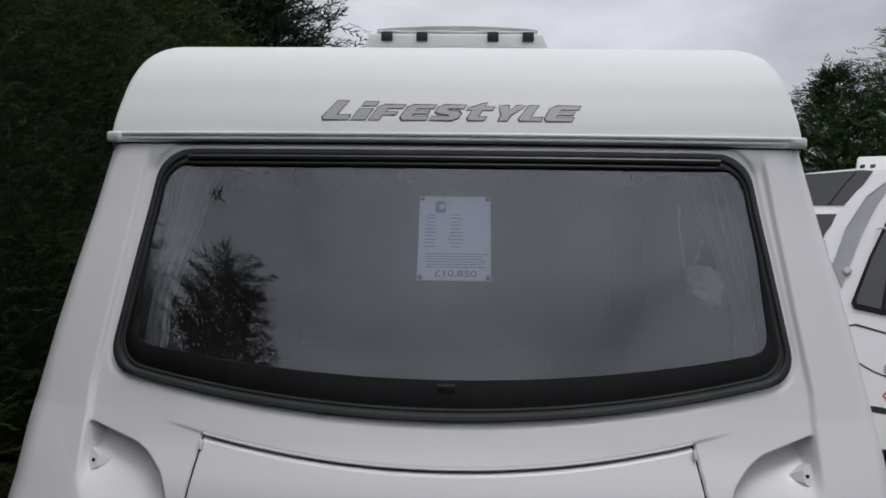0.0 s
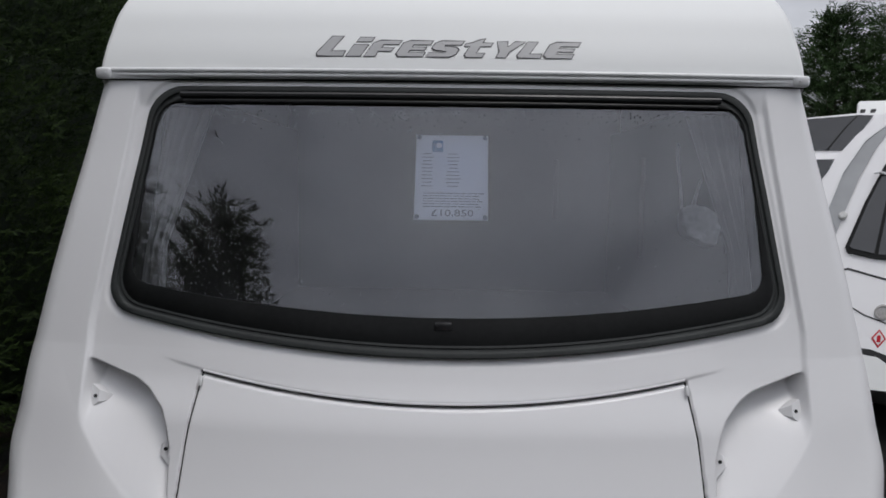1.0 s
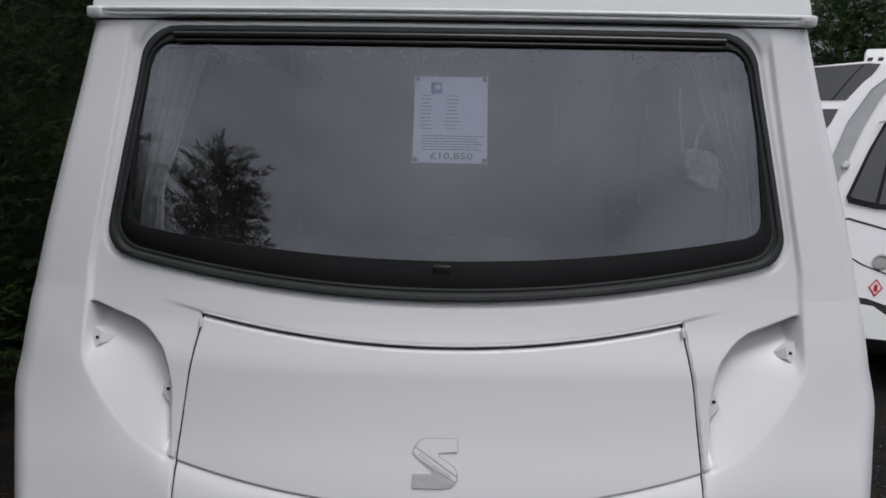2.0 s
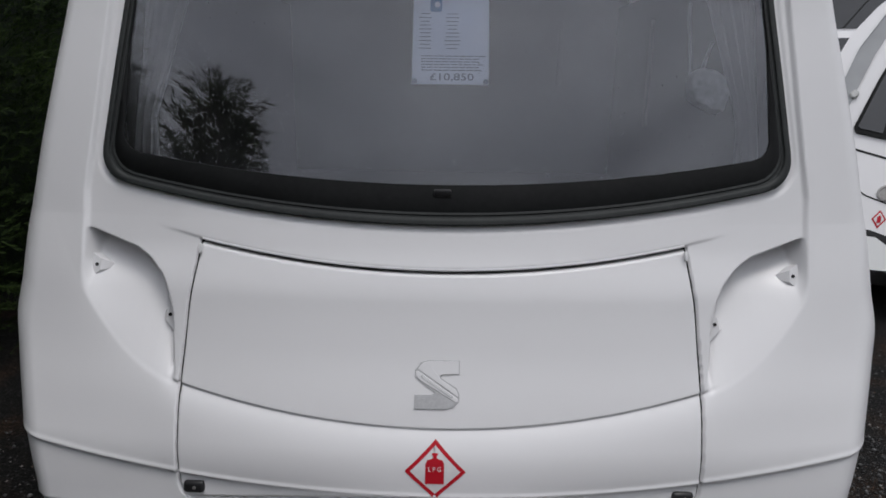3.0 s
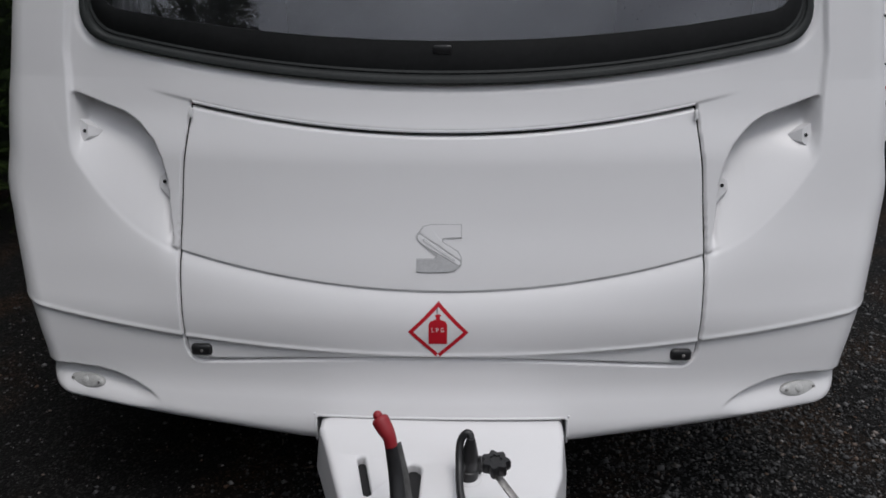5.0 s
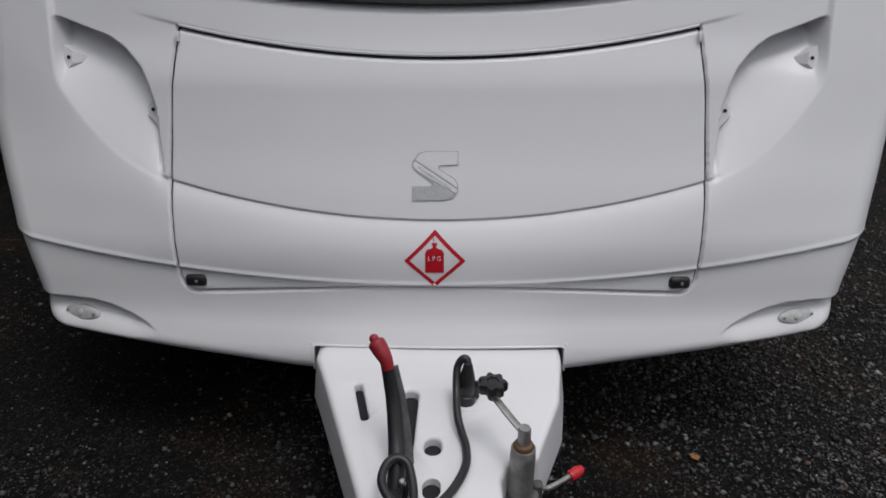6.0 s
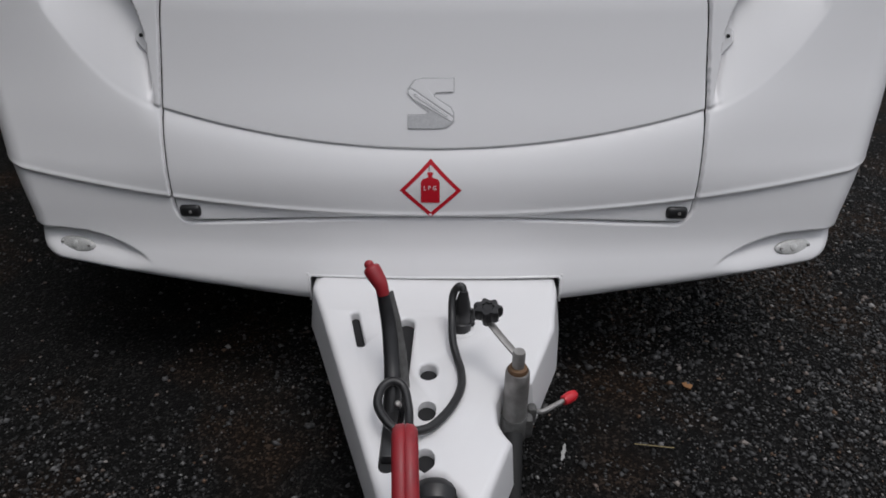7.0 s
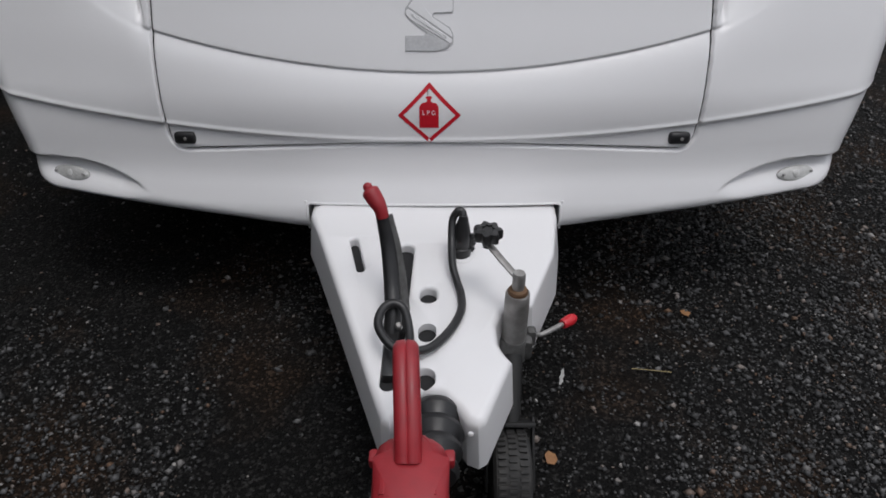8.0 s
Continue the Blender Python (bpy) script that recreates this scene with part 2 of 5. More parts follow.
M_HEDGE = leaf_material("conifer_hedge_foliage", (0.007, 0.015, 0.005), (0.046, 0.078, 0.016))
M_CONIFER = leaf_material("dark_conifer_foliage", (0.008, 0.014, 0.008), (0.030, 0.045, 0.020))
M_TREE = leaf_material("far_tree_foliage", (0.014, 0.030, 0.010), (0.056, 0.098, 0.034))


def ground_material():
    m = bpy.data.materials.new("damp_gravelly_tarmac")
    m.use_nodes = True
    nt = m.node_tree
    b = nt.nodes["Principled BSDF"]
    tc = nt.nodes.new("ShaderNodeTexCoord")
    vo = nt.nodes.new("ShaderNodeTexVoronoi")
    vo.inputs["Scale"].default_value = 150
    n = nt.nodes.new("ShaderNodeTexNoise")
    n.inputs["Scale"].default_value, n.inputs["Detail"].default_value = 2.6, 9
    for k in (vo, n):
        nt.links.new(tc.outputs["Object"], k.inputs["Vector"])
    r = nt.nodes.new("ShaderNodeValToRGB")
    e = r.color_ramp.elements
    e[0].position, e[0].color = 0.0, (0.003, 0.003, 0.003, 1)
    e[1].position, e[1].color = 1.0, (0.030, 0.029, 0.028, 1)
    mid = e.new(0.72)
    mid.color = (0.0065, 0.0063, 0.006, 1)
    sep = nt.nodes.new("ShaderNodeSeparateColor")
    nt.links.new(vo.outputs["Color"], sep.inputs[0])
    nt.links.new(sep.outputs[0], r.inputs[0])
    r2 = nt.nodes.new("ShaderNodeValToRGB")
    r2.color_ramp.elements[0].position, r2.color_ramp.elements[0].color = 0.50, (1, 1, 1, 1)
    r2.color_ramp.elements[1].position, r2.color_ramp.elements[1].color = 0.74, (3.0, 1.85, 1.15, 1)
    nt.links.new(n.outputs[0], r2.inputs[0])
    mx = nt.nodes.new("ShaderNodeMixRGB")
    mx.blend_type = "MULTIPLY"
    mx.inputs[0].default_value = 1.0
    nt.links.new(r.outputs[0], mx.inputs[1])
    nt.links.new(r2.outputs[0], mx.inputs[2])
    nt.links.new(mx.outputs[0], b.inputs["Base Color"])
    b.inputs["Roughness"].default_value = 0.8
    b.inputs["Specular IOR Level"].default_value = 0.12
    bp = nt.nodes.new("ShaderNodeBump")
    bp.inputs["Strength"].default_value, bp.inputs["Distance"].default_value = 0.9, 0.006
    nt.links.new(vo.outputs["Distance"], bp.inputs["Height"])
    bp.invert = True
    nt.links.new(bp.outputs[0], b.inputs["Normal"])
    return m


def stone_material():
    m = bpy.data.materials.new("loose_gravel_stone")
    m.use_nodes = True
    nt = m.node_tree
    b = nt.nodes["Principled BSDF"]
    geo = nt.nodes.new("ShaderNodeNewGeometry")
    r = nt.nodes.new("ShaderNodeValToRGB")
    e = r.color_ramp.elements
    e[0].position, e[0].color = 0.0, (0.025, 0.025, 0.025, 1)
    e[1].position, e[1].color = 1.0, (0.33, 0.325, 0.315, 1)
    for pos, col in ((0.42, (0.055, 0.055, 0.055)), (0.70, (0.092, 0.092, 0.093)), (0.90, (0.165, 0.163, 0.16)), (0.955, (0.13, 0.075, 0.045))):
        k = e.new(pos)
        k.color = (*col, 1)
    nt.links.new(geo.outputs["Random Per Island"], r.inputs[0])
    nt.links.new(r.outputs[0], b.inputs["Base Color"])
    b.inputs["Roughness"].default_value = 0.6
    b.inputs["Specular IOR Level"].default_value = 0.25
    return m


M_GROUND, M_STONE = ground_material(), stone_material()

# ---------- ground ----------
bm = bmesh.new()
for gx0, gx1, gy0, gy1 in ((-400, 400, -400, 400),):
    vs = [bm.verts.new(p) for p in ((gx0, gy0, 0), (gx1, gy0, 0), (gx1, gy1, 0), (gx0, gy1, 0))]
    bm.faces.new(vs)
ground = part("ground", bm, M_GROUND, smooth=False)
tagged(ground, "dark damp tarmac yard strewn with loose grey gravel", "ground", kind="structure")


# ---------- the caravan's moulded front ----------
PZ = (.30, .34, .38, .42, .46, .52, .61, .68, .75, .85, .95, 1.05, 1.14, 1.3, 1.45, 1.6, 1.8, 2.03)
PY = (1.196, 1.190, 1.205, 1.238, 1.258, 1.268, 1.292, 1.33, 1.365, 1.42, 1.465, 1.505, 1.545, 1.615, 1.68, 1.745, 1.835, 1.925)


def smooth_interp(v, xs, ys):
    """Interpolation through points, softened so that no kink shows."""
    return sum(np.interp(v + d, xs, ys) for d in np.linspace(-0.036, 0.036, 9)) / 9


def front_y(x, z):
    return smooth_interp(z, PZ, PY) + 0.08 * np.interp(z, (.4, 1.2, 2.03), (1, 1, .35)) * x * x


def crease_z(ax):
    return .698 + .155 * ax ** 2 + 1.75 * np.maximum(ax - .72, 0) ** 2.2


def belt_z(ax):
    return .541 + .0575 * ax ** 2


def hatch_top(ax):
    return 1.079 + 0.064 * (ax / .694) ** 2


def hatch_low(ax):
    return smooth_interp(ax, (0, .2, .4, .66, .9), (.527, .524, .514, .497, .485))


def hatch_half(z):
    return smooth_interp(z, (.48, .60, .78, .98, 1.14, 1.3), (.690, .704, .718, .714, .694, .67))


def pocket_top(ax):
    return np.interp(ax, (.70, .732, .747, .757, .775, .80, .847, .888, .96, 1.045, 1.1), (.68, .79, .88, .948, 1.005, 1.05, 1.092, 1.115, 1.136, 1.162, 1.17))


def half_width(z):
    return smooth_interp(z, (.30, .38, .42, .47, .62, .9, 1.15, 1.4, 2.03, 2.6), (1.10, 1.128, 1.160, 1.175, 1.238, 1.325, 1.310, 1.268, 1.16, 1.155))


def bottom_z(ax):
    return smooth_interp(ax, (0, .35, .57, .76, 1.0, 1.3), (.293, .298, .323, .340, .362, .385))


# window outline: top, lower sag, and half width at a height
WIN_TOP = 1.995


def win_low(ax):
    return 1.203 + 0.085 * (ax / .9) ** 2


def win_half(z):
    return np.interp(z, (1.2, 1.4, 1.7, 2.0), (1.018, 1.012, .988, .962))


def win_inside(x, z, grow=0.0):
    """Positive inside the window's rounded outline."""
    ax = np.abs(x)
    a = win_half(z) + grow - ax
    b = WIN_TOP + grow - z
    c = z - (win_low(ax) - grow)
    r1, r2 = 0.10, 0.075

    def corner(p, q, r):
        return np.where((p < r) & (q < r), r - np.hypot(r - p, r - q), np.minimum(p, q))
    return np.minimum(corner(a, b, r1), corner(a, c, r2))


def features(x, z):
    """How far the moulding's relief sets the surface back (+) or out (-)."""
    ax = np.abs(x)
    zc = crease_z(ax)
    # the lid's upper part overhangs the band below the crease
    dc_ = z - zc
    f = 0.009 * sm(0.003, -0.003, dc_) * np.exp(-np.maximum(-dc_, 0) / 0.03) * sm(0.78, 0.71, ax)
    # belt: a thin proud lip, and a scoop below it
    zb = belt_z(ax)
    d = z - zb
    f += -0.004 * np.exp(-(d / 0.006) ** 2)
    f += 0.0065 * sm(0.003, -0.010, d) * sm(-0.14, -0.02, d)
    # the band between belt and crease swells to a shoulder just under the crease
    band = np.clip(d / (zc - zb), 0, 1)
    f += -0.011 * 2.1 * band * (1 - band ** 3) * (.45 + .55 * sm(0.86, 0.66, ax)) * sm(1.25, 0.95, ax)
    # inner panel round window and hatch, set back from the corner pillars
    xp = np.interp(z, (.95, 1.02, 1.27, 1.5, 1.95), (1.02, 1.043, 1.062, 1.046, 1.02))
    f += 0.016 * sm(0.006, -0.009, ax - xp) * sm(1.00, 1.14, z) * (1 - .9 * sm(1.92, 2.005, z))
    # lip above the hatch
    f += -0.0035 * sm(0.000, 0.007, z - hatch_top(ax) - 0.002) * sm(0.84, 0.72, ax) * sm(0.14, 0.02, z - hatch_top(ax))
    # light pockets
    zt = pocket_top(ax)
    span = np.maximum(zt - zc, 0.02)
    k = np.clip((z - zc + 0.012) / span, 0, 1.2)
    depth = 0.092 * k ** 1.25 * sm(-0.001, -0.009, z - zt) * sm(0.732, 0.752, ax) * sm(1.052, 1.022, ax)
    f += depth
    # side lamp recess
    lt = np.interp(ax, (.755, .80, .85, .90, .96, 1.04, 1.2), (.388, .412, .431, .446, .456, .458, .452))
    lb = np.interp(ax, (.755, .85, 1.0, 1.1), (.388, .378, .381, .40))
    f += 0.040 * sm(0.0, -0.010, z - lt) * np.clip((z - lb + .01) / .07, 0, 1) * sm(.755, .85, ax)
    # flange round the window
    wi = win_inside(x, z, 0.022)
    f += 0.006 * sm(-0.008, 0.006, wi)
    return f


def rounded(x, z):
    """Corner roll towards the sides."""
    w = half_width(z)
    r = np.interp(z, (.4, .6, 1.0, 1.4, 2.03), (.09, .12, .13, .085, .05))
    t = np.clip((np.abs(x) - (w - r)) / r, 0, 1)
    return 1.5 * r * (1 - np.sqrt(1 - np.minimum(t, .9995) ** 2))


def skin_y(x, z):
    return front_y(x, z) + features(x, z) + rounded(x, z)


caravan = thing("caravan", "white touring caravan with raked front window, standing on the yard", "caravan")

# front moulding
NU, NV = 600, 420
su = np.linspace(-1, 1, NU)
su = np.sign(su) * (1 - (1 - np.abs(su)) ** 1.12)
V, U = np.meshgrid(np.linspace(0, 1, NV), su, indexing="ij")
zb0 = bottom_z(np.abs(U) * 1.1)
Zf = zb0 + (2.035 - zb0) * V
Xf = U * half_width(Zf)
hin_a, hin_c = hatch_half(Zf) - np.abs(Xf), Zf - hatch_low(np.abs(Xf))
hin_low = np.where((hin_a < .045) & (hin_c < .045), .045 - np.hypot(.045 - hin_a, .045 - hin_c), np.minimum(hin_a, hin_c))
hin = np.minimum(hin_low, hatch_top(np.abs(Xf)) - Zf)
Yf = skin_y(Xf, Zf) + 0.040 * sm(-0.0025, 0.0025, hin)
# rolled lower edge
low = np.clip((bottom_z(np.abs(Xf)) + 0.045 - Zf) / 0.045, 0, .999)
Yf = Yf + 0.05 * (1 - np.sqrt(1 - low ** 2))
# sides run back
back = [np.full((NV, 1), yb) for yb in (7.6, 2.9)]
Xs, Zs = np.concatenate([Xf[:, :1], Xf[:, :1], Xf, Xf[:, -1:], Xf[:, -1:]], 1), np.concatenate([Zf[:, :1], Zf[:, :1], Zf, Zf[:, -1:], Zf[:, -1:]], 1)
Ys = np.concatenate([back[0], back[1], Yf, back[1], back[0]], 1)
cx, cz = (Xs[:-1, :-1] + Xs[1:, 1:]) / 2, (Zs[:-1, :-1] + Zs[1:, 1:]) / 2
cy = (Ys[:-1, :-1] + Ys[1:, 1:]) / 2
notch = (np.abs(cx - .006) < 0.338) & (cz < 0.382) & (cy < 1.6)
keep = ~((win_inside(cx, cz, -0.016) > 0) & (cy < 2.4)) & ~notch
front = place("front_panel", grid_mesh("front_panel", Xs, Ys, Zs, keep), M_WHITE, caravan, "white moulded front panel with recessed light pockets")

# turned-in lip round the notch over the drawbar
lip = []
for z in np.linspace(.300, .376, 12):
    lip.append((-.3325, z))
for x in np.linspace(-.325, .337, 50):
    lip.append((x, .3818))
for z in np.linspace(.376, .300, 12):
    lip.append((.3445, z))
bm = bmesh.new()
tube(bm, [Vector((x, float(skin_y(np.array(x), np.array(z))) + .0025 + .05 * (1 - math.sqrt(1 - min(.999, max(0, (float(bottom_z(np.array(abs(x)))) + .045 - z) / .045)) ** 2)), z)) for x, z in lip], .0038, 8)
part("notch_lip", bm, M_WHITE, caravan)
for nx in (-.336, .348):
    bm = bmesh.new()
    box(bm, (.006, .14, .090), Matrix.Translation((nx, 1.29, .344)), .002)
    part("notch_cheek", bm, M_WHITE, caravan)

# gas locker hatch
HU, HV = 420, 220
V, U = np.meshgrid(np.linspace(0, 1, HV), np.linspace(-1, 1, HU), indexing="ij")
z0 = np.full_like(U, .8)
Xh = U * .7
for _ in range(4):
    axh = np.abs(Xh)
    lo_z, hi_z = hatch_low(axh) + 0.004, hatch_top(axh) - 0.009
    Zh = lo_z + (hi_z - lo_z) * V
    hw = hatch_half(Zh) - 0.004 - 0.043 * (1 - np.sqrt(1 - np.clip((lo_z + .043 - Zh) / .043, 0, 1) ** 2))
    Xh = U * hw
Yh = front_y(Xh, Zh) + features(Xh, Zh) - 0.001
edge = np.minimum(np.minimum((1 - np.abs(U)) * .7, V * .55), (1 - V) * .55)
Yh = Yh + 0.014 * (1 - np.sqrt(1 - (1 - np.clip(edge / 0.0055, 0, 1)) ** 2))
hatch = place("locker_hatch", grid_mesh("locker_hatch", Xh, Yh, Zh), M_WHITE, caravan, "white gas locker lid with a curved crease")

# roof cap over the rail, rolling into the roof
CAP = spline([(1.925, 2.03, 0), (1.95, 2.10, 0), (1.995, 2.18, 0), (2.065, 2.28, 0), (2.18, 2.38, 0), (2.35, 2.455, 0), (2.60, 2.505, 0), (3.2, 2.55, 0), (5.0, 2.57, 0), (7.6, 2.53, 0)], 10)
cap_y, cap_z = np.array([p[0] for p in CAP]), np.array([p[1] for p in CAP])
su = np.linspace(-1, 1, 121)
su = np.sign(su) * (1 - (1 - np.abs(su)) ** 1.6)
Yc = np.repeat(cap_y[:, None], 121, 1)
Zc = np.repeat(cap_z[:, None], 121, 1)
Xc = su[None, :] * 1.16 * np.ones_like(Yc)
cr = np.interp(cap_y, (1.92, 2.05, 2.3, 3), (.012, .03, .07, .07))[:, None]
tc_ = np.clip((np.abs(Xc) - (1.16 - cr)) / cr, 0, .9995)
roll = cr * (1 - np.sqrt(1 - tc_ ** 2))
ny, nz = np.gradient(cap_z)[:, None], -np.gradient(cap_y)[:, None]
ln = np.hypot(ny, nz)
Yc, Zc = Yc + roll * ny / ln + 0.028 * (Xc ** 2) * np.interp(cap_y, (1.92, 2.6), (1, 0))[:, None], Zc + roll * nz / ln
Xs = np.concatenate([Xc[:, :1], Xc, Xc[:, -1:]], 1)
Ys = np.concatenate([np.maximum(Yc[:, :1], 2.0), Yc, np.maximum(Yc[:, -1:], 2.0)], 1)
Zs = np.concatenate([np.full_like(Zc[:, :1], 2.0), Zc, np.full_like(Zc[:, :1], 2.0)], 1)
place("roof_cap", grid_mesh("roof_cap", Xs, Ys, Zs), M_ALU, caravan, "white curved roof front with silver lettering")

# awning rail across the joint
bm = bmesh.new()
for dz, r in ((0.010, .0085), (-0.005, .0075)):
    tube(bm, [Vector((x, 1.914 - abs(dz) * .3 + .028 * x * x, 2.037 + dz)) for x in np.linspace(-1.135, 1.135, 40)], r, 10)
box(bm, (2.27, .012, .034), Matrix.Translation((0, 1.945, 2.036)), .003)
part("awning_rail", bm, M_RAIL, caravan, "ribbed aluminium rail")
for sgn in (-1, 1):
    bm = bmesh.new()
    box(bm, (.050, .034, .036), Matrix.Translation((sgn * 1.130, 1.945, 2.036)), .010, 3)
    turned(bm, ((.004, -.003), (.004, .001), (.001, .002)), Matrix.Translation((sgn * 1.122, 1.927, 2.036)) @ pose(0, 0, 0, 90), 10)
    part("rail_end_cap", bm, M_RAIL, caravan)
# dark strip for the joint and the shadow line under the rail
bm = bmesh.new()
tube(bm, [Vector((x, 1.918 + .028 * x * x, 2.018)) for x in np.linspace(-1.150, 1.150, 40)], .0032, 8)
part("rail_joint_shadow", bm, M_RUBBER, caravan, "dark joint and shadow line below the rail")

# black strip in the gap round the hatch, in place of its deep shade
loop = []
for x in np.linspace(-.686, .686, 60):
    loop.append((x, float(hatch_top(abs(x))) - .0035))
for z in np.linspace(1.135, .555, 40):
    loop.append((float(hatch_half(np.array(z))) - .0015, z))
side_x, foot_z = float(hatch_half(np.array(.54))) - .0015, float(hatch_low(np.array(.66))) + .0015
arc = [(side_x - .043 * (1 - math.cos(a)), foot_z + .043 * (1 - math.sin(a))) for a in np.linspace(.12, 1.5, 8)]
loop += arc
for x in np.linspace(.635, -.635, 60):
    loop.append((x, float(hatch_low(np.array(abs(x)))) + .0015))
loop += [(-x, z) for x, z in reversed(arc)]
for z in np.linspace(.555, 1.135, 40):
    loop.append((-float(hatch_half(np.array(z))) + .0015, z))
bm = bmesh.new()
tube(bm, [Vector((x, float(front_y(np.array(x), np.array(z)) + features(np.array(x), np.array(z))) + .017, z)) for x, z in loop], .0040, 8, closed=True)
part("hatch_gap_shade", bm, M_RUBBER, hatch, "dark strip standing in for the shade in the gap")
# rounded lip of the opening above the hatch
lip_z = lambda ax: float(hatch_top(ax)) + .0035
bm = bmesh.new()
tube(bm, [Vector((x, float(front_y(np.array(x), np.array(lip_z(abs(x)))) + features(np.array(x), np.array(lip_z(abs(x)) + .006))) + .0035, lip_z(abs(x)))) for x in np.linspace(-.688, .688, 90)], .0042, 8)
part("hatch_lip", bm, M_WHITE, caravan)

# ---------- front window ----------
def win_ring(grow, n=220):
    """Points (x, z) round the window's outline, grown by so much."""
    ring = []
    for k in range(n):
        a = 2 * math.pi * k / n
        dx, dz = math.cos(a), math.sin(a) * 0.55
        lo_, hi_ = 0.0, 1.6
        for _ in range(40):
            mid_ = (lo_ + hi_) / 2
            if win_inside(np.array(dx * mid_), np.array(1.62 + dz * mid_), grow) > 0:
                lo_ = mid_
            else:
                hi_ = mid_
        ring.append((dx * lo_, 1.62 + dz * lo_))
    return ring


def shell_y(x, z):
    """The moulding without its fine relief: the face of the window."""
    return float(front_y(np.array(x), np.array(z))) + 0.012


window = tagged(part("front_window", bmesh.new(), M_RUBBER, caravan), "wide tinted front window in black rubber")
bm = bmesh.new()
rings = []
for grow, dy in ((0.004, 0.004), (0.004, -0.008), (0.000, -0.012), (-0.010, -0.013), (-0.014, -0.011), (-0.016, -0.004), (-0.020, -0.003), (-0.024, -0.007), (-0.030, -0.006), (-0.033, 0.010)):
    rings.append([bm.verts.new((x, shell_y(x, z) + dy, z)) for x, z in win_ring(grow)])
for a, b in zip(rings, rings[1:]):
    for k in range(len(a)):
        bm.faces.new((a[k - 1], a[k], b[k], b[k - 1]))
part("window_seal", bm, M_SEAL, window, "weathered dark grey rubber seal")


def glass_sheet(name, grow, dy, mat, lab=""):
    n = 96
    V2, U2 = np.meshgrid(np.linspace(0, 1, n), np.linspace(-1, 1, 2 * n), indexing="ij")
    X2 = U2 * 1.0
    for _ in range(3):
        zl = win_low(np.abs(X2)) - grow
        Z2 = zl + (WIN_TOP + grow - zl) * V2
        X2 = U2 * (win_half(Z2) + grow)
    Y2 = front_y(X2, Z2) + 0.012 + dy
    c_x, c_z = (X2[:-1, :-1] + X2[1:, 1:]) / 2, (Z2[:-1, :-1] + Z2[1:, 1:]) / 2
    return place(name, grid_mesh(name, X2, Y2, Z2, win_inside(c_x, c_z, grow) > 0.004), mat, window, lab)


pane = glass_sheet("pane", -0.030, -0.003, M_GLASS, "rain-spotted tinted acrylic pane")
# matt black border over the pane's edge, deep along the bottom
def border_ring(n=220):
    ring = []
    for k in range(n):
        a = 2 * math.pi * k / n
        dx, dz = math.cos(a), math.sin(a) * 0.55
        lo_, hi_ = 0.0, 1.6
        for _ in range(36):
            mid_ = (lo_ + hi_) / 2
            x, z = abs(dx * mid_), 1.62 + dz * mid_
            p, q, s = np.interp(z, (1.3, 1.7, 1.95), (.952, .955, .938)) - x, 1.942 - z, z - (1.306 + .078 * (x / .94) ** 2)
            d = [min(p, w) if not (p < .05 and w < .05) else .05 - math.hypot(.05 - p, .05 - w) for w in (q, s)]
            if min(d) > 0:
                lo_ = mid_
            else:
                hi_ = mid_
        ring.append((dx * lo_, 1.62 + dz * lo_))
    return ring


bm = bmesh.new()
levels = [[bm.verts.new((x, shell_y(x, z) - 0.0055, z)) for x, z in win_ring(-0.028)]]
for f, dy in ((.35, -.0105), (.8, -.0085), (1, -.0065), (1.0, -.001)):
    levels.append([bm.verts.new((xo + (xi - xo) * f, shell_y(xo + (xi - xo) * f, zo + (zi - zo) * f) + dy, zo + (zi - zo) * f)) for (xo, zo), (xi, zi) in zip(win_ring(-0.028), border_ring())])
for a, b in zip(levels, levels[1:]):
    for k in range(len(a)):
        bm.faces.new((a[k - 1], a[k], b[k], b[k - 1]))
part("pane_border", bm, M_RUBBER, window, "black border of the pane")
# hinge strip along the top, catch in the middle of the lower edge
bm = bmesh.new()
tube(bm, [Vector((x, shell_y(x, 1.968) - 0.016, 1.968)) for x in np.linspace(-.87, .87, 30)], 0.010, 8)
tube(bm, [Vector((x, shell_y(x, 1.948) - 0.012, 1.948)) for x in np.linspace(-.86, .86, 30)], 0.006, 8)
part("hinge_strip", bm, M_BLACK, window, "black hinge strip")
bm = bmesh.new()
box(bm, (.05, .02, .022), Matrix.Translation((.0, shell_y(0, 1.285) - .010, 1.285)), .005)
part("window_catch", bm, M_BLACK, window)

# rain drops clinging to the pane
rng = np.random.default_rng(5)
bm = bmesh.new()
for k in range(1300):
    if k < 420:
        x, z = rng.uniform(-.9, .9), 1.925 - abs(rng.normal(0, .035))
    elif k < 1080:
        x, z = rng.uniform(-.9, .9), 1.33 + abs(rng.normal(0, .17))
    else:
        x, z = -.93 + abs(rng.normal(0, .12)), rng.uniform(1.6, 1.92)
    r = rng.uniform(.0010, .0024) * (1.25 if k < 420 else .85)
    if z > 1.93:
        continue
    m4 = Matrix.Translation((x, shell_y(x, z) - 0.0032, z)) @ pose(0, 0, 0, 24) @ Matrix.Diagonal((r, r * .45, r * rng.uniform(1, 1.7), 1))
    bmesh.ops.create_icosphere(bm, subdivisions=1, radius=1, matrix=m4)
M_DROP = bpy.data.materials.new("water_drop")
M_DROP.use_nodes = True
dn = M_DROP.node_tree.nodes["Principled BSDF"]
# pale, partly opaque colour stands in for the drops' bright highlights
dn.inputs["Base Color"].default_value, dn.inputs["Roughness"].default_value = (.6, .62, .66, 1), .05
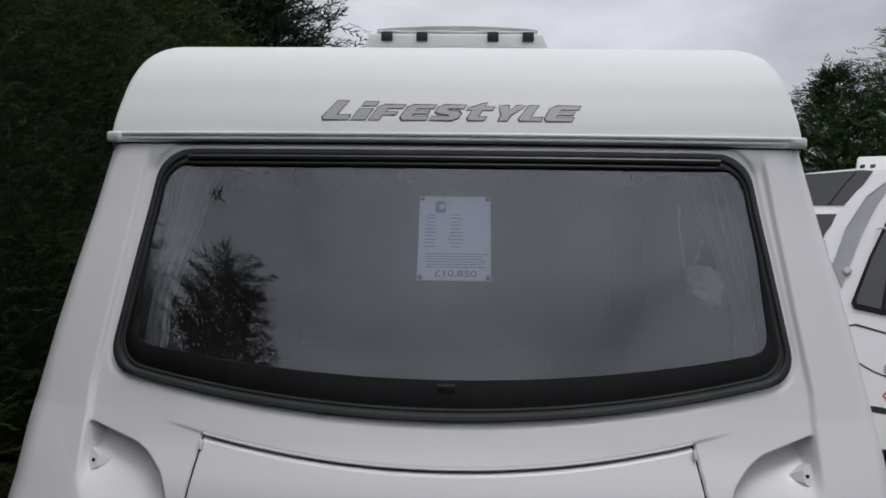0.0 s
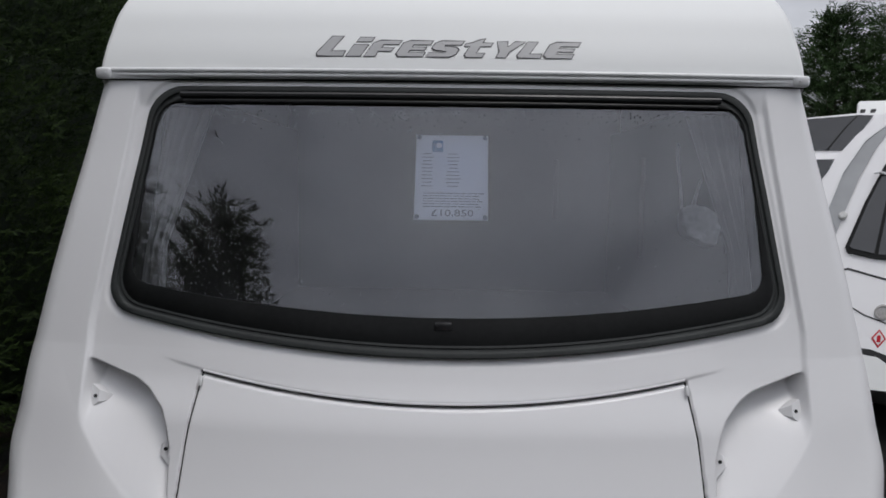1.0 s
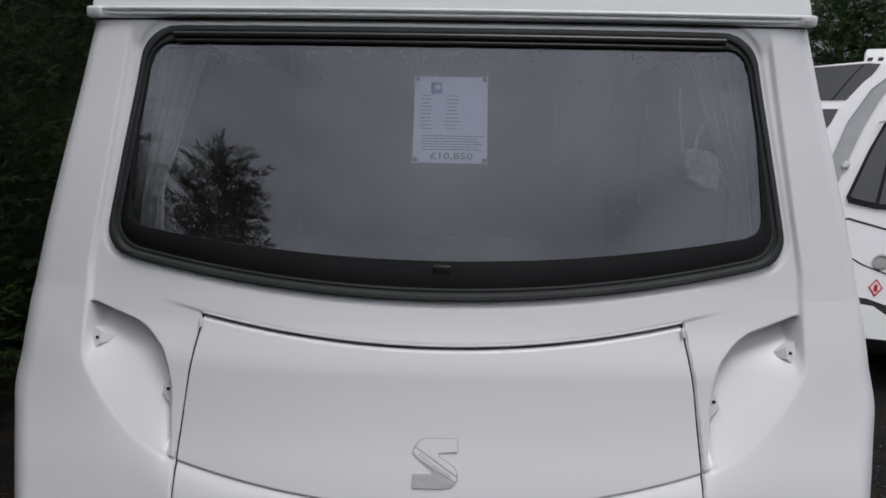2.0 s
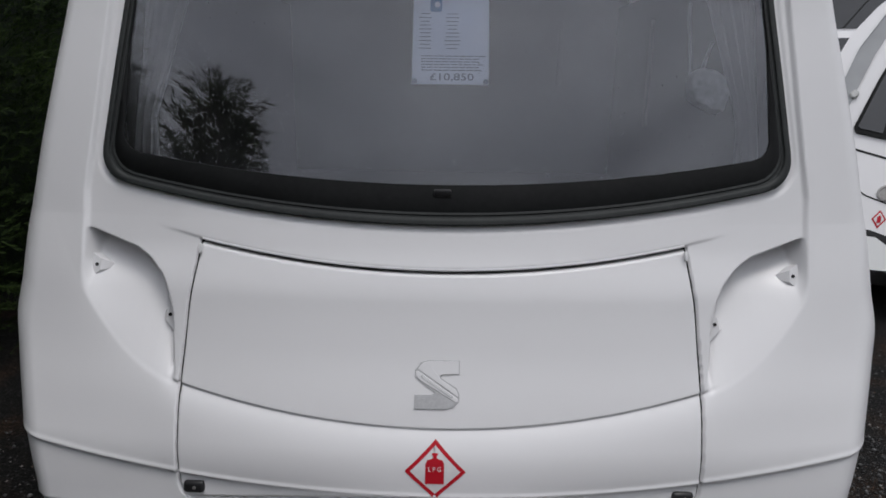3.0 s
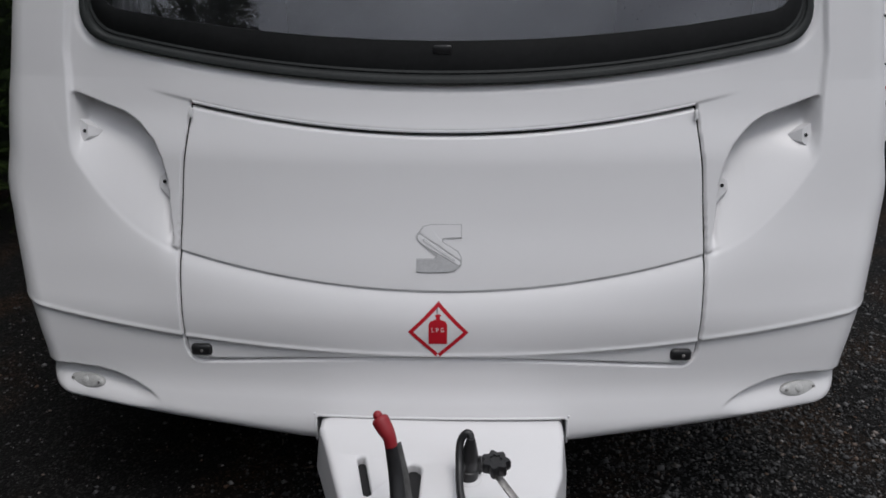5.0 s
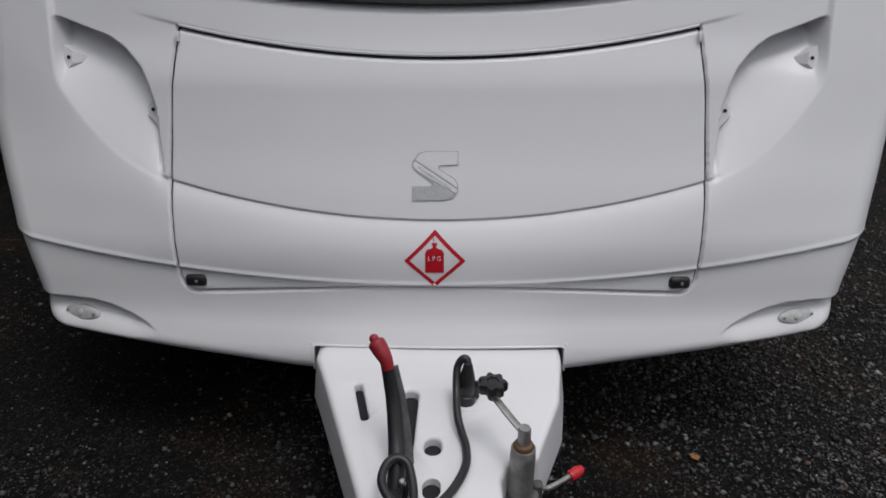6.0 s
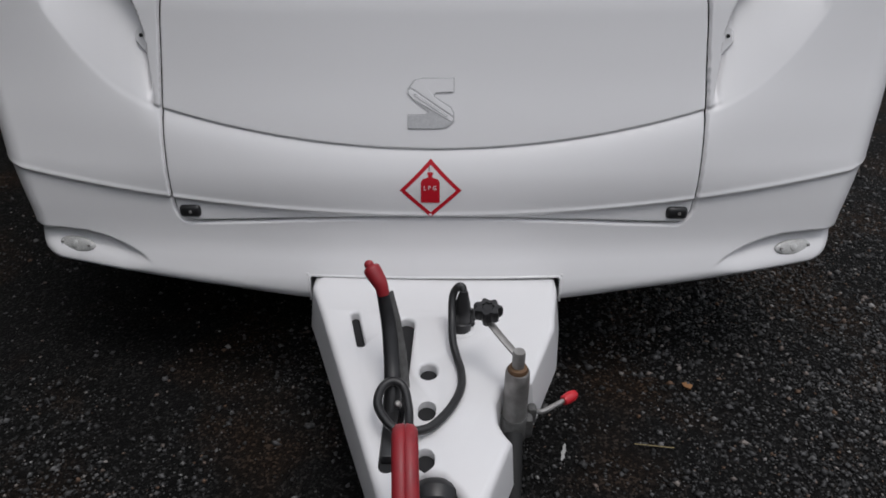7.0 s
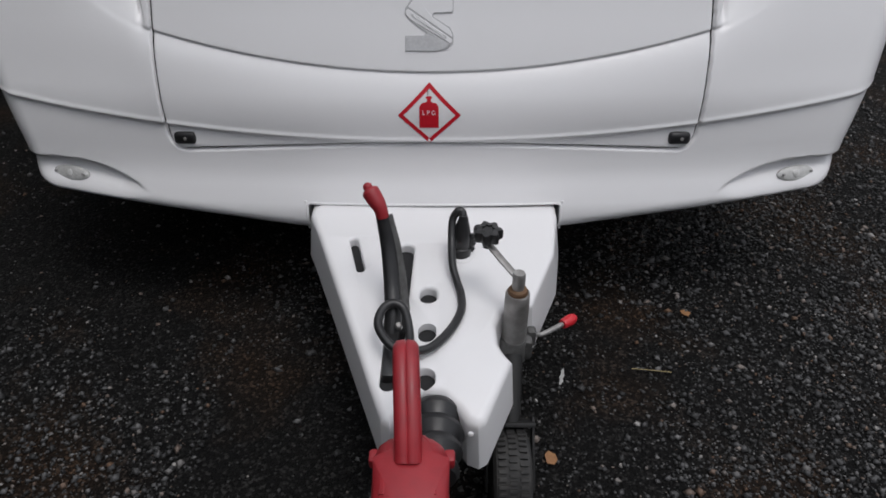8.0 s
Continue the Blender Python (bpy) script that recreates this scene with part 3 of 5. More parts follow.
dn.inputs["Transmission Weight"].default_value, dn.inputs["IOR"].default_value = .4, 1.33
drops = part("rain_spatter", bm, M_DROP, window, "clinging drops of rain")
tagged(drops, kind="stuff")

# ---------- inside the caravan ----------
# dark lining boards that supply the gloom of the cabin
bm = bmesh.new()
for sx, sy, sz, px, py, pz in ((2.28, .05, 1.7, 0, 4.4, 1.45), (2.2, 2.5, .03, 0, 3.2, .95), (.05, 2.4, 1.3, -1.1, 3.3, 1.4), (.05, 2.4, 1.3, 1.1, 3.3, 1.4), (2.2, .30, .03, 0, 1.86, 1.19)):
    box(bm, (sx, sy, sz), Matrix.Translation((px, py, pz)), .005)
part("cabin_lining", bm, M_INSIDE, caravan, "interior lining coloured dark for the dim cabin")


def curtain(sgn):
    """A gathered curtain, drawn aside and held back in the middle."""
    rows, cols = 26, 60
    verts, faces = [], []
    for i in range(rows):
        z = 1.93 - i * (0.60 / (rows - 1))
        gather = np.interp(z, (1.33, 1.48, 1.93), (.075, .060, .165))
        for j in range(cols):
            u = j / (cols - 1)
            x = sgn * (.948 - u * gather)
            y = shell_y(x, z) + .050 + .011 * math.sin(u * 30 + i * .06) + .012 * math.sin(u * 9 + 1) + .03 * u
            verts.append((x, y, z))
    for i in range(rows - 1):
        for j in range(cols - 1):
            a = i * cols + j
            faces.append((a, a + 1, a + cols + 1, a + cols))
    me = mesh_from("curtain", verts, faces)
    ob = place("curtain", me, M_CURTAIN)
    so = ob.modifiers.new("thick", "SOLIDIFY")
    so.thickness = .004
    return tagged(ob, "grey gathered curtain tied back inside the window", "curtain", "curtains at the front window")


for sgn in (-1, 1):
    curtain(sgn)

# pale carrier bag hanging inside
bm = bmesh.new()
prism(bm, [(-.060, .048), (-.036, .066), (.014, .063), (.052, .038), (.059, 0), (.043, -.064), (-.012, -.052), (-.052, -.026), (-.061, .009)], .05, Matrix.Translation((.805, 1.90, 1.560)) @ pose(0, 0, 0, 78, 0, 6))
bmesh.ops.bevel(bm, geom=list(bm.edges), offset=.004, segments=1, affect="EDGES", profile=.6)
bmesh.ops.triangulate(bm, faces=bm.faces)
bmesh.ops.subdivide_edges(bm, edges=bm.edges, cuts=3, use_grid_fill=True)
for v in bm.verts:
    v.co += Vector((noise.noise(v.co * 28), noise.noise(v.co * 28 + Vector((5, 0, 0))), noise.noise(v.co * 28 + Vector((0, 7, 0))))) * .010
bag = part("carrier_bag", bm, M_BAG)
tagged(bag, "crumpled pale carrier bag hung inside the window", "bag")
bm = bmesh.new()
tube(bm, spline([(.752, 1.885, 1.60), (.756, 1.915, 1.68), (.752, 1.945, 1.78), (.757, 1.965, 1.83)], 6), .011, 8, flat=.35)
part("bag_handle", bm, M_BAG, bag)
bm = bmesh.new()
tube(bm, spline([(.785, 1.89, 1.61), (.800, 1.905, 1.66), (.822, 1.925, 1.715)], 6), .016, 8, flat=.35, radii=[.022 - .0010 * k for k in range(13)])
part("bag_handle", bm, M_BAG, bag)
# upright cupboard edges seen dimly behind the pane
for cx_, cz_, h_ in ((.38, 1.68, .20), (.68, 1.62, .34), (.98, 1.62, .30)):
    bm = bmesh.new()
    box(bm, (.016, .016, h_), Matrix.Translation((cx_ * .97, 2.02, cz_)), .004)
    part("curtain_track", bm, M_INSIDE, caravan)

# ---------- price sheet behind the pane ----------
SHEET_C = (.015, 1.713)
tilt = 24.0
sheet_m = Matrix.Translation((SHEET_C[0], shell_y(0, SHEET_C[1]) + .006, SHEET_C[1])) @ pose(0, 0, 0, 90 - tilt, 0, 0.3)
sheet = thing("price_sheet", "laminated pale blue price sheet with small print", "sign")
bm = bmesh.new()
box(bm, (.226, .288, .0012), sheet_m, .0004, 1)
part("sheet", bm, M_PAPER, sheet)
bm = bmesh.new()
r2 = np.random.default_rng(3)
for k in range(10):
    y = .078 - k * .0122
    box(bm, (.024 + .016 * r2.random(), .0019, .0006), sheet_m @ Matrix.Translation((-.076, y, .0009)))
    box(bm, (.026 + .024 * r2.random(), .0019, .0006), sheet_m @ Matrix.Translation((.004, y, .0009)))
for k in range(6):
    y = -.056 - k * .0088
    x = -.086
    while x < .085:
        w_ = .008 + .016 * r2.random()
        box(bm, (w_, .0024, .0006), sheet_m @ Matrix.Translation((x + w_ / 2, y, .0009)))
        x += w_ + .003
tagged(part("print", bm, M_INK, sheet, "rows of small print"), kind="stuff")
bm = bmesh.new()
box(bm, (.034, .038, .0006), sheet_m @ Matrix.Translation((-.045, .104, .0009)), .004)
part("emblem", bm, M_BLUE, sheet, "light blue square emblem")
bm = bmesh.new()
turned(bm, ((.009, 0), (.009, .0005)), sheet_m @ Matrix.Translation((-.041, .107, .0014)), 20)
part("emblem_mark", bm, M_PAPER, sheet)
for sx in (-1, 1):
    for sy in (-1, 1):
        bm = bmesh.new()
        turned(bm, ((.0075, 0), (.0075, .002), (.004, .004)), sheet_m @ Matrix.Translation((sx * .104, sy * .135, .0008)), 16)
        part("sucker", bm, M_INK, sheet)


def words(text, size, m, name, mat, parent, extrude=.0004):
    cu = bpy.data.curves.new(name, "FONT")
    cu.body, cu.size, cu.align_x, cu.align_y, cu.extrude, cu.resolution_u = text, size, "CENTER", "CENTER", extrude, 3
    ob = bpy.data.objects.new(name, cu)
    scene.collection.objects.link(ob)
    bpy.context.view_layer.update()
    me = bpy.data.meshes.new_from_object(ob.evaluated_get(bpy.context.evaluated_depsgraph_get()))
    bpy.data.objects.remove(ob)
    me.transform(m)
    me.materials.clear()
    return place(name, me, mat, parent)


words("\u00a310,850", .036, sheet_m @ Matrix.Translation((.004, -.122, .0012)) @ Matrix.Diagonal((1.12, .86, 1, 1)), "price", M_INK, sheet)


# ---------- marks on the moulding ----------
def on_skin(me_or_bm, lift):
    """Lays a flat drawing (x, z in its x, y) on the front moulding."""
    for v in me_or_bm.verts:
        x, z = v.co.x, v.co.y
        v.co = Vector((x, float(skin_y(np.array(x), np.array(z))) - 0.001 - lift - v.co.z, z))


def polygon(bm, outline, thick=.0008, cuts=0):
    pts = []
    for k in range(len(outline)):
        a, b = Vector((*outline[k], 0)), Vector((*outline[(k + 1) % len(outline)], 0))
        for c in range(cuts + 1):
            pts.append(a.lerp(b, c / (cuts + 1)))
    prism(bm, [(p.x, p.y) for p in pts], thick)


# gas warning diamond
sign = thing("gas_warning_sticker", "red and white diamond gas bottle warning sticker", "sticker")
dc, dr, di = (-.004, .608), (.080, .071), (.066, .0585)
bm = bmesh.new()
N = 12
ring_o, ring_i = [], []
corners = ((0, 1), (1, 0), (0, -1), (-1, 0))
for k in range(4):
    a, b = corners[k], corners[(k + 1) % 4]
    for c in range(N):
        t = c / N
        ux, uz = a[0] + (b[0] - a[0]) * t, a[1] + (b[1] - a[1]) * t
        ring_o.append((dc[0] + ux * dr[0], dc[1] + uz * dr[1]))
        ring_i.append((dc[0] + ux * di[0], dc[1] + uz * di[1]))
vo_ = [bm.verts.new((x, z, 0)) for x, z in ring_o]
vi_ = [bm.verts.new((x, z, 0)) for x, z in ring_i]
for k in range(len(vo_)):
    bm.faces.new((vo_[k - 1], vo_[k], vi_[k], vi_[k - 1]))
on_skin(bm, .0016)
part("border", bm, M_SIGNRED, sign)
bm = bmesh.new()
vo_ = [bm.verts.new((x, z, 0)) for x, z in ring_i]
hub = [bm.verts.new((dc[0] + (x - dc[0]) * f, dc[1] + (z - dc[1]) * f, 0)) for f in (.66, .33) for x, z in ring_i]
n4 = len(ring_i)
for k in range(n4):
    bm.faces.new((vo_[k - 1], vo_[k], hub[k], hub[k - 1]))
    bm.faces.new((hub[k - 1], hub[k], hub[n4 + k], hub[n4 + k - 1]))
bm.faces.new(hub[n4:])
on_skin(bm, .0010)
part("ground_field", bm, M_SIGNWHITE, sign)
bottle = [(-.0245, -.032), (.0245, -.032), (.0245, .018), (.020, .026), (.009, .029), (.005, .031), (.005, .036), (.009, .040), (.004, .042), (-.004, .042), (-.009, .040), (-.005, .036), (-.005, .031), (-.009, .029), (-.020, .026), (-.0245, .018)]
bm = bmesh.new()
polygon(bm, [(dc[0] - .001 + x, dc[1] + .001 + z) for x, z in bottle], .0003)
bm.normal_update()
bmesh.ops.triangulate(bm, faces=bm.faces)
bmesh.ops.subdivide_edges(bm, edges=bm.edges, cuts=4, use_grid_fill=True)
on_skin(bm, .0024)
part("bottle_mark", bm, M_SIGNRED, sign, smooth=False)
lpg = words("L P G", .0150, Matrix.Identity(4), "lettering", M_SIGNWHITE, sign, 0)
for v in lpg.data.vertices:
    x, z = v.co.x + dc[0] - .001, v.co.y * 1.05 + dc[1] + .007
    v.co = (x, float(skin_y(np.array(x), np.array(z))) - .0066, z)

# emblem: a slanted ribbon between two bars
badge = thing("maker_emblem", "embossed silver and white ribbon emblem on the hatch", "emblem")


def badge_piece(name, outline, mat, lift, lab=""):
    bm = bmesh.new()
    polygon(bm, [(-.0045 + x, .803 + z) for x, z in outline], .0015, 3)
    on_skin(bm, lift)
    return part(name, bm, mat, badge, lab, smooth=False)


U = .000733


def emblem(*pts):
    return [(x * U, -y * U * .89 - .0005) for x, y in pts]


badge_piece("outline", emblem((-81, -50), (-60, -80), (-28, -88), (83, -88), (83, -38), (20, -35), (14, -27), (16, -23), (72, 11), (83, 32), (83, 60), (60, 82), (30, 88), (-81, 88), (-81, 38), (-18, 37), (-10, 31), (-14, 24), (-66, -14), (-81, -32)), M_BADGE, .0008)
badge_piece("upper_bar", emblem((-70, -56), (-56, -77), (-28, -85), (80, -85), (80, -41), (18, -38), (9, -29), (13, -21), (68, 14), (79, 32), (79, 41)), M_WHITE, .0024, "white upper bar")
badge_piece("ribbon", emblem((-78, -45), (-70, -49), (76, 47), (79, 56), (72, 60), (-62, -17), (-77, -32)), M_WHITE, .0024, "white slanted ribbon")
badge_piece("ribbon_slot", emblem((-60, -32), (-53, -34), (60, 40), (56, 46), (-56, -25)), M_BADGE, .0032)
badge_piece("ribbon_inlay", emblem((-55, -30), (-51, -31), (56, 40), (54, 42), (-52, -25)), M_WHITE, .0040)
badge_piece("lower_bar", emblem((70, 64), (57, 77), (28, 85), (-78, 85), (-78, 41), (-18, 40), (-5, 32), (-8, 21)), M_SILVER, .0024, "silver lower bar")

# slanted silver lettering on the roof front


def cap_point(x, z, lift):
    y = float(np.interp(z, cap_z, cap_y)) + .028 * x * x * float(np.interp(np.interp(z, cap_z, cap_y), (1.92, 2.6), (1, 0)))
    return Vector((x, y - lift, z + lift * .25))


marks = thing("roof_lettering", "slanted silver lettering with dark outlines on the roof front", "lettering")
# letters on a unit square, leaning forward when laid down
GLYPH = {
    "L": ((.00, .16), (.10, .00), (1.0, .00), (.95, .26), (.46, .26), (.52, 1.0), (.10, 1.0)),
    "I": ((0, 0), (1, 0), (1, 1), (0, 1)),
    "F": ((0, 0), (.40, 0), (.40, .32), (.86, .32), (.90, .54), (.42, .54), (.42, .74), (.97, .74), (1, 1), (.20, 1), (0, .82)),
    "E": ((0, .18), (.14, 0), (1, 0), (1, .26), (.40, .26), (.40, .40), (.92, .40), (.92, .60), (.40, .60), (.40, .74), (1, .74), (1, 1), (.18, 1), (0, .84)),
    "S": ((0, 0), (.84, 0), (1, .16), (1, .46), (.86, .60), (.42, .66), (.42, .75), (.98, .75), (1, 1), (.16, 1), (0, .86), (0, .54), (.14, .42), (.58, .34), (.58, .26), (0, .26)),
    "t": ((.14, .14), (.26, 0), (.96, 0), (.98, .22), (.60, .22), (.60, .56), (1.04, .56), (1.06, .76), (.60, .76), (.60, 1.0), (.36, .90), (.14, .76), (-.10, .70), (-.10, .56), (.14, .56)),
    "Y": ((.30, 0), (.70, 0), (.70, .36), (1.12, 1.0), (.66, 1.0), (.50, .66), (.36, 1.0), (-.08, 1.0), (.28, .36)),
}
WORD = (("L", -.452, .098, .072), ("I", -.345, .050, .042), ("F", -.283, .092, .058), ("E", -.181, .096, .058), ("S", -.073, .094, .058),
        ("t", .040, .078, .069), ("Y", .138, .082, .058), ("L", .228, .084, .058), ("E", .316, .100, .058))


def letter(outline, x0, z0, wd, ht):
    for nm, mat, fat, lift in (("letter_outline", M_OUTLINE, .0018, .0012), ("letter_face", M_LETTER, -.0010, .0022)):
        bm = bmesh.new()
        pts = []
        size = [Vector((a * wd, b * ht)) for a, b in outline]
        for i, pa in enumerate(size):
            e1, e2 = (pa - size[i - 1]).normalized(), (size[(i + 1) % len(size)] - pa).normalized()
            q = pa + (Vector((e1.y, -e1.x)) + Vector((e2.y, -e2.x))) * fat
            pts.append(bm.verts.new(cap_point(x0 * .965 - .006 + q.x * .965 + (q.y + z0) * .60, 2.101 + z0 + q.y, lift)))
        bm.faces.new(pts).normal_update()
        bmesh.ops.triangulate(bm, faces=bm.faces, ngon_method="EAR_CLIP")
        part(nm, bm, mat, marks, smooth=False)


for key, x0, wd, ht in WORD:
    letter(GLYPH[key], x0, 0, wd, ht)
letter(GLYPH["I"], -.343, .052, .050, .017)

# ---------- small fittings on the moulding ----------
def skin_m(x, z, lift=0.0):
    """A frame on the moulding: local z out of the surface, y up along it."""
    e = .012
    f = lambda a, b: Vector((a, float(front_y(np.array(a), np.array(b)) + rounded(np.array(a), np.array(b))), b))
    p = f(x, z)
    u, w = (f(x + e, z) - f(x - e, z)).normalized(), (f(x, z + e) - f(x, z - e)).normalized()
    n = u.cross(w).normalized()
    w = n.cross(u)
    p = p + n * lift
    return Matrix(((u.x, w.x, n.x, p.x), (u.y, w.y, n.y, p.y), (u.z, w.z, n.z, p.z), (0, 0, 0, 1)))


for sgn in (-1, 1):
    # hatch latches
    lm = skin_m(sgn * .652, .531, -.010) @ pose(0, 0, 0, 0, 0, -sgn * 3)
    bm = bmesh.new()
    box(bm, (.060, .034, .030), lm, .011, 3)
    latch = part("hatch_latch", bm, M_BLACK, caravan, "black push latch")
    # lock barrel, a small pale disc that gives its glint
    bm = bmesh.new()
    turned(bm, ((.0045, 0), (.0045, .0165), (.0035, .0175), (.001, .0175)), lm @ Matrix.Translation((.004, -.001, 0)), 18)
    part("lock_barrel", bm, M_GALV, latch)
    # rain-worn hinge ends of the hatch
    bm = bmesh.new()
    box(bm, (.008, .028, .012), skin_m(sgn * .689, 1.122, -.004), .003)
    part("hinge_end", bm, M_RAIL, caravan)
    # marker lamp in the lower recess
    lm = skin_m(sgn * 1.005, .420, -.018) @ pose(0, 0, 0, 0, sgn * 4, sgn * 3)
    bm = bmesh.new()
    turned(bm, ((.056, -.012), (.056, .004), (.052, .008), (.040, .011), (.012, .0125), (.0, .0125)), lm @ Matrix.Diagonal((1, .38, .6, 1)), 36)
    lamp = part("marker_lamp", bm, M_LENS, caravan, "clear oval marker lamp")
    bm = bmesh.new()
    turned(bm, ((.011, .005), (.011, .009), (.007, .011), (.0, .011)), lm @ Matrix.Translation((-.003, 0, 0)), 18)
    part("bulb_boss", bm, M_LENS, lamp)
    for dx in (-.043, .043):
        bm = bmesh.new()
        turned(bm, ((.0035, .006), (.0035, .0115), (.0, .0115)), lm @ Matrix.Translation((dx, 0, 0)), 10)
        part("lamp_screw", bm, M_GALV, lamp)
    # mounting webs and holes in the light pockets
    for hx, hz, toward, lift in ((1.016, 1.070, -1, -.020), (.780, .949, 1, -.022)):
        m4 = skin_m(sgn * hx, hz, lift)
        d = sgn * toward
        bm = bmesh.new()
        a = [m4 @ Vector(p) for p in ((-d * .022, .030, -.006), (-d * .022, -.050, -.006), (d * .010, -.020, -.004), (d * .006, .014, -.004), (d * .050, -.002, -.050), (-d * .01, -.07, -.05), (-d * .01, .035, -.05))]
        v = [bm.verts.new(p) for p in a]
        for f in ((0, 1, 2, 3), (3, 2, 4), (2, 1, 5), (2, 5, 4), (0, 3, 6), (3, 4, 6)):
            bm.faces.new([v[i] for i in f])
        part("lamp_bracket", bm, M_WHITE, caravan, smooth=False)
        bm = bmesh.new()
        turned(bm, ((.0052, -.006), (.0052, .0012), (.0, .0012)), m4 @ Matrix.Translation((-d * .003, -.004, -.004)), 14)
        part("screw_hole", bm, M_DARK, caravan)

# rooflight on the roof
vent = part("rooflight", bmesh.new(), M_ALU, caravan, "raised white rooflight")
bm = bmesh.new()
prism(bm, [(-.395, -.03), (.395, -.03), (.372, .030), (-.372, .030)], .60, Matrix.Translation((.000, 3.20, 2.560)) @ pose(0, 0, 0, 90))
bmesh.ops.bevel(bm, geom=list(bm.edges), offset=.012, segments=3, affect="EDGES", profile=.5)
part("rooflight_frame", bm, M_ALU, vent)
bm = bmesh.new()
lid_line = [(-.345 + .69 * k / 16, .014 + .016 * math.sin(math.pi * k / 16) ** .7) for k in range(17)]
prism(bm, [(.345, -.004), (-.345, -.004)] + lid_line, .56, Matrix.Translation((.004, 3.18, 2.596)) @ pose(0, 0, 0, 90))
part("rooflight_lid", bm, M_LENS, vent, "cloudy domed lid", sharp=30)
bm = bmesh.new()
tube(bm, [Vector((-.34 + .68 * k / 20, 2.612, 2.598 + .002 * math.sin(k))) for k in range(21)], .005, 8)
part("lid_seal", bm, M_RAIL, vent)
for px_ in (-.295, -.145, .158, .308):
    bm = bmesh.new()
    box(bm, (.048, .03, .040), Matrix.Translation((px_, 2.598, 2.572)), .005)
    part("rooflight_clip", bm, M_BLACK, vent)

# underside, axle and wheels, out of sight below the floor
bm = bmesh.new()
box(bm, (2.1, 5.9, .06), Matrix.Translation((0, 4.6, .46)), .01)
part("floor_panel", bm, M_WIRE, caravan)
for sgn in (-1, 1):
    bm = bmesh.new()
    box(bm, (.06, 5.0, .16), Matrix.Translation((sgn * .55, 4.7, .38)), .01)
    part("chassis_beam", bm, M_WIRE, caravan)
for sgn in (-1, 1):
    bm = bmesh.new()
    turned(bm, ((.16, -.09), (.30, -.09), (.325, -.06), (.325, .06), (.30, .09), (.16, .09)), Matrix.Translation((sgn * .98, 4.6, .325)) @ pose(0, 0, 0, 0, 90), 40)
    part("wheel", bm, M_TYRE, caravan)
bm = bmesh.new()
box(bm, (2.3, .04, 2.1), Matrix.Translation((0, 7.6, 1.5)), .01)
part("rear_panel", bm, M_WHITE, caravan)

# ---------- drawbar cover ----------
cover_line = [(-.325, 1.42), (-.318, 1.18), (-.082, .520), (-.064, .510), (-.048, .528), (-.030, .560), (.0, .578), (.035, .570), (.062, .542), (.078, .518), (.100, .510), (.116, .520), (.172, .650), (.158, .672), (.147, .70), (.145, .755), (.160, .79), (.190, .808), (.228, .815), (.300, 1.0), (.330, 1.18), (.335, 1.42)]
bm = bmesh.new()
prism(bm, cover_line, .135, Matrix.Translation((0, 0, .254)))
for cut_y in (1.06, 1.10, 1.14):
    bmesh.ops.bisect_plane(bm, geom=list(bm.verts) + list(bm.edges) + list(bm.faces), plane_co=(0, cut_y, 0), plane_no=(0, 1, 0))
bm.normal_update()
top = [e for e in bm.edges if all(v.co.z > .385 for v in e.verts) and any(abs(f.normal.z) < .5 for f in e.link_faces)]
bmesh.ops.bevel(bm, geom=top, offset=.016, segments=4, affect="EDGES", profile=.5)
for v in bm.verts:
    v.co.z -= .030 * max(0, min(1, (.64 - v.co.y) / .14)) ** 2
    v.co.z -= .020 * max(0, min(1, (v.co.y - 1.06) / .14)) ** 2
    if v.co.z < .30:
        v.co.x *= 1.05
cover_me = bpy.data.meshes.new("cover_shell")
bmesh.ops.recalc_face_normals(bm, faces=bm.faces)
bm.to_mesh(cover_me)
bm.free()
cutters = bmesh.new()


def soft_slot(bm, x0, y0, x1, y1, r, flare):
    """A slot whose rim rolls over into the top of the cover."""
    a = math.atan2(y1 - y0, x1 - x0)
    rings = []
    for h, g in ((.362, 0), (.389 - flare, 0), (.389 - flare * .62, flare * .08), (.389 - flare * .3, flare * .29), (.389 - flare * .08, flare * .62), (.3895, flare), (.41, flare)):
        q = r + g
        ring = [(x1 + q * math.cos(a + t), y1 + q * math.sin(a + t)) for t in np.linspace(-math.pi / 2, math.pi / 2, 14)]
        ring += [(x0 + q * math.cos(a + t), y0 + q * math.sin(a + t)) for t in np.linspace(math.pi / 2, 3 * math.pi / 2, 14)]
        rings.append([bm.verts.new((x, y, h)) for x, y in ring])
    for lo_r, hi_r in zip(rings, rings[1:]):
        for k in range(len(lo_r)):
            bm.faces.new((lo_r[k - 1], lo_r[k], hi_r[k], hi_r[k - 1]))
    bm.faces.new(rings[0][::-1])
    bm.faces.new(rings[-1])


HOLES = [(-.187, 1.045, -.160, .938, .010), (-.058, 1.010, -.070, .600, .020)] + [(0, hy - .006, 0, hy + .006, .019) for hy in (.846, .734, .606)]
for hole in HOLES:
    soft_slot(cutters, *hole, .008)
bmesh.ops.recalc_face_normals(cutters, faces=cutters.faces)
cut_me = bpy.data.meshes.new("cut")
cutters.to_mesh(cut_me)
cutters.free()
cut_ob, cov_ob = new("cut", cut_me), new("cov", cover_me)
bo = cov_ob.modifiers.new("holes", "BOOLEAN")
bo.operation, bo.object, bo.solver = "DIFFERENCE", cut_ob, "EXACT"
bpy.context.view_layer.update()
done = bpy.data.meshes.new_from_object(cov_ob.evaluated_get(bpy.context.evaluated_depsgraph_get()))
bpy.data.objects.remove(cov_ob)
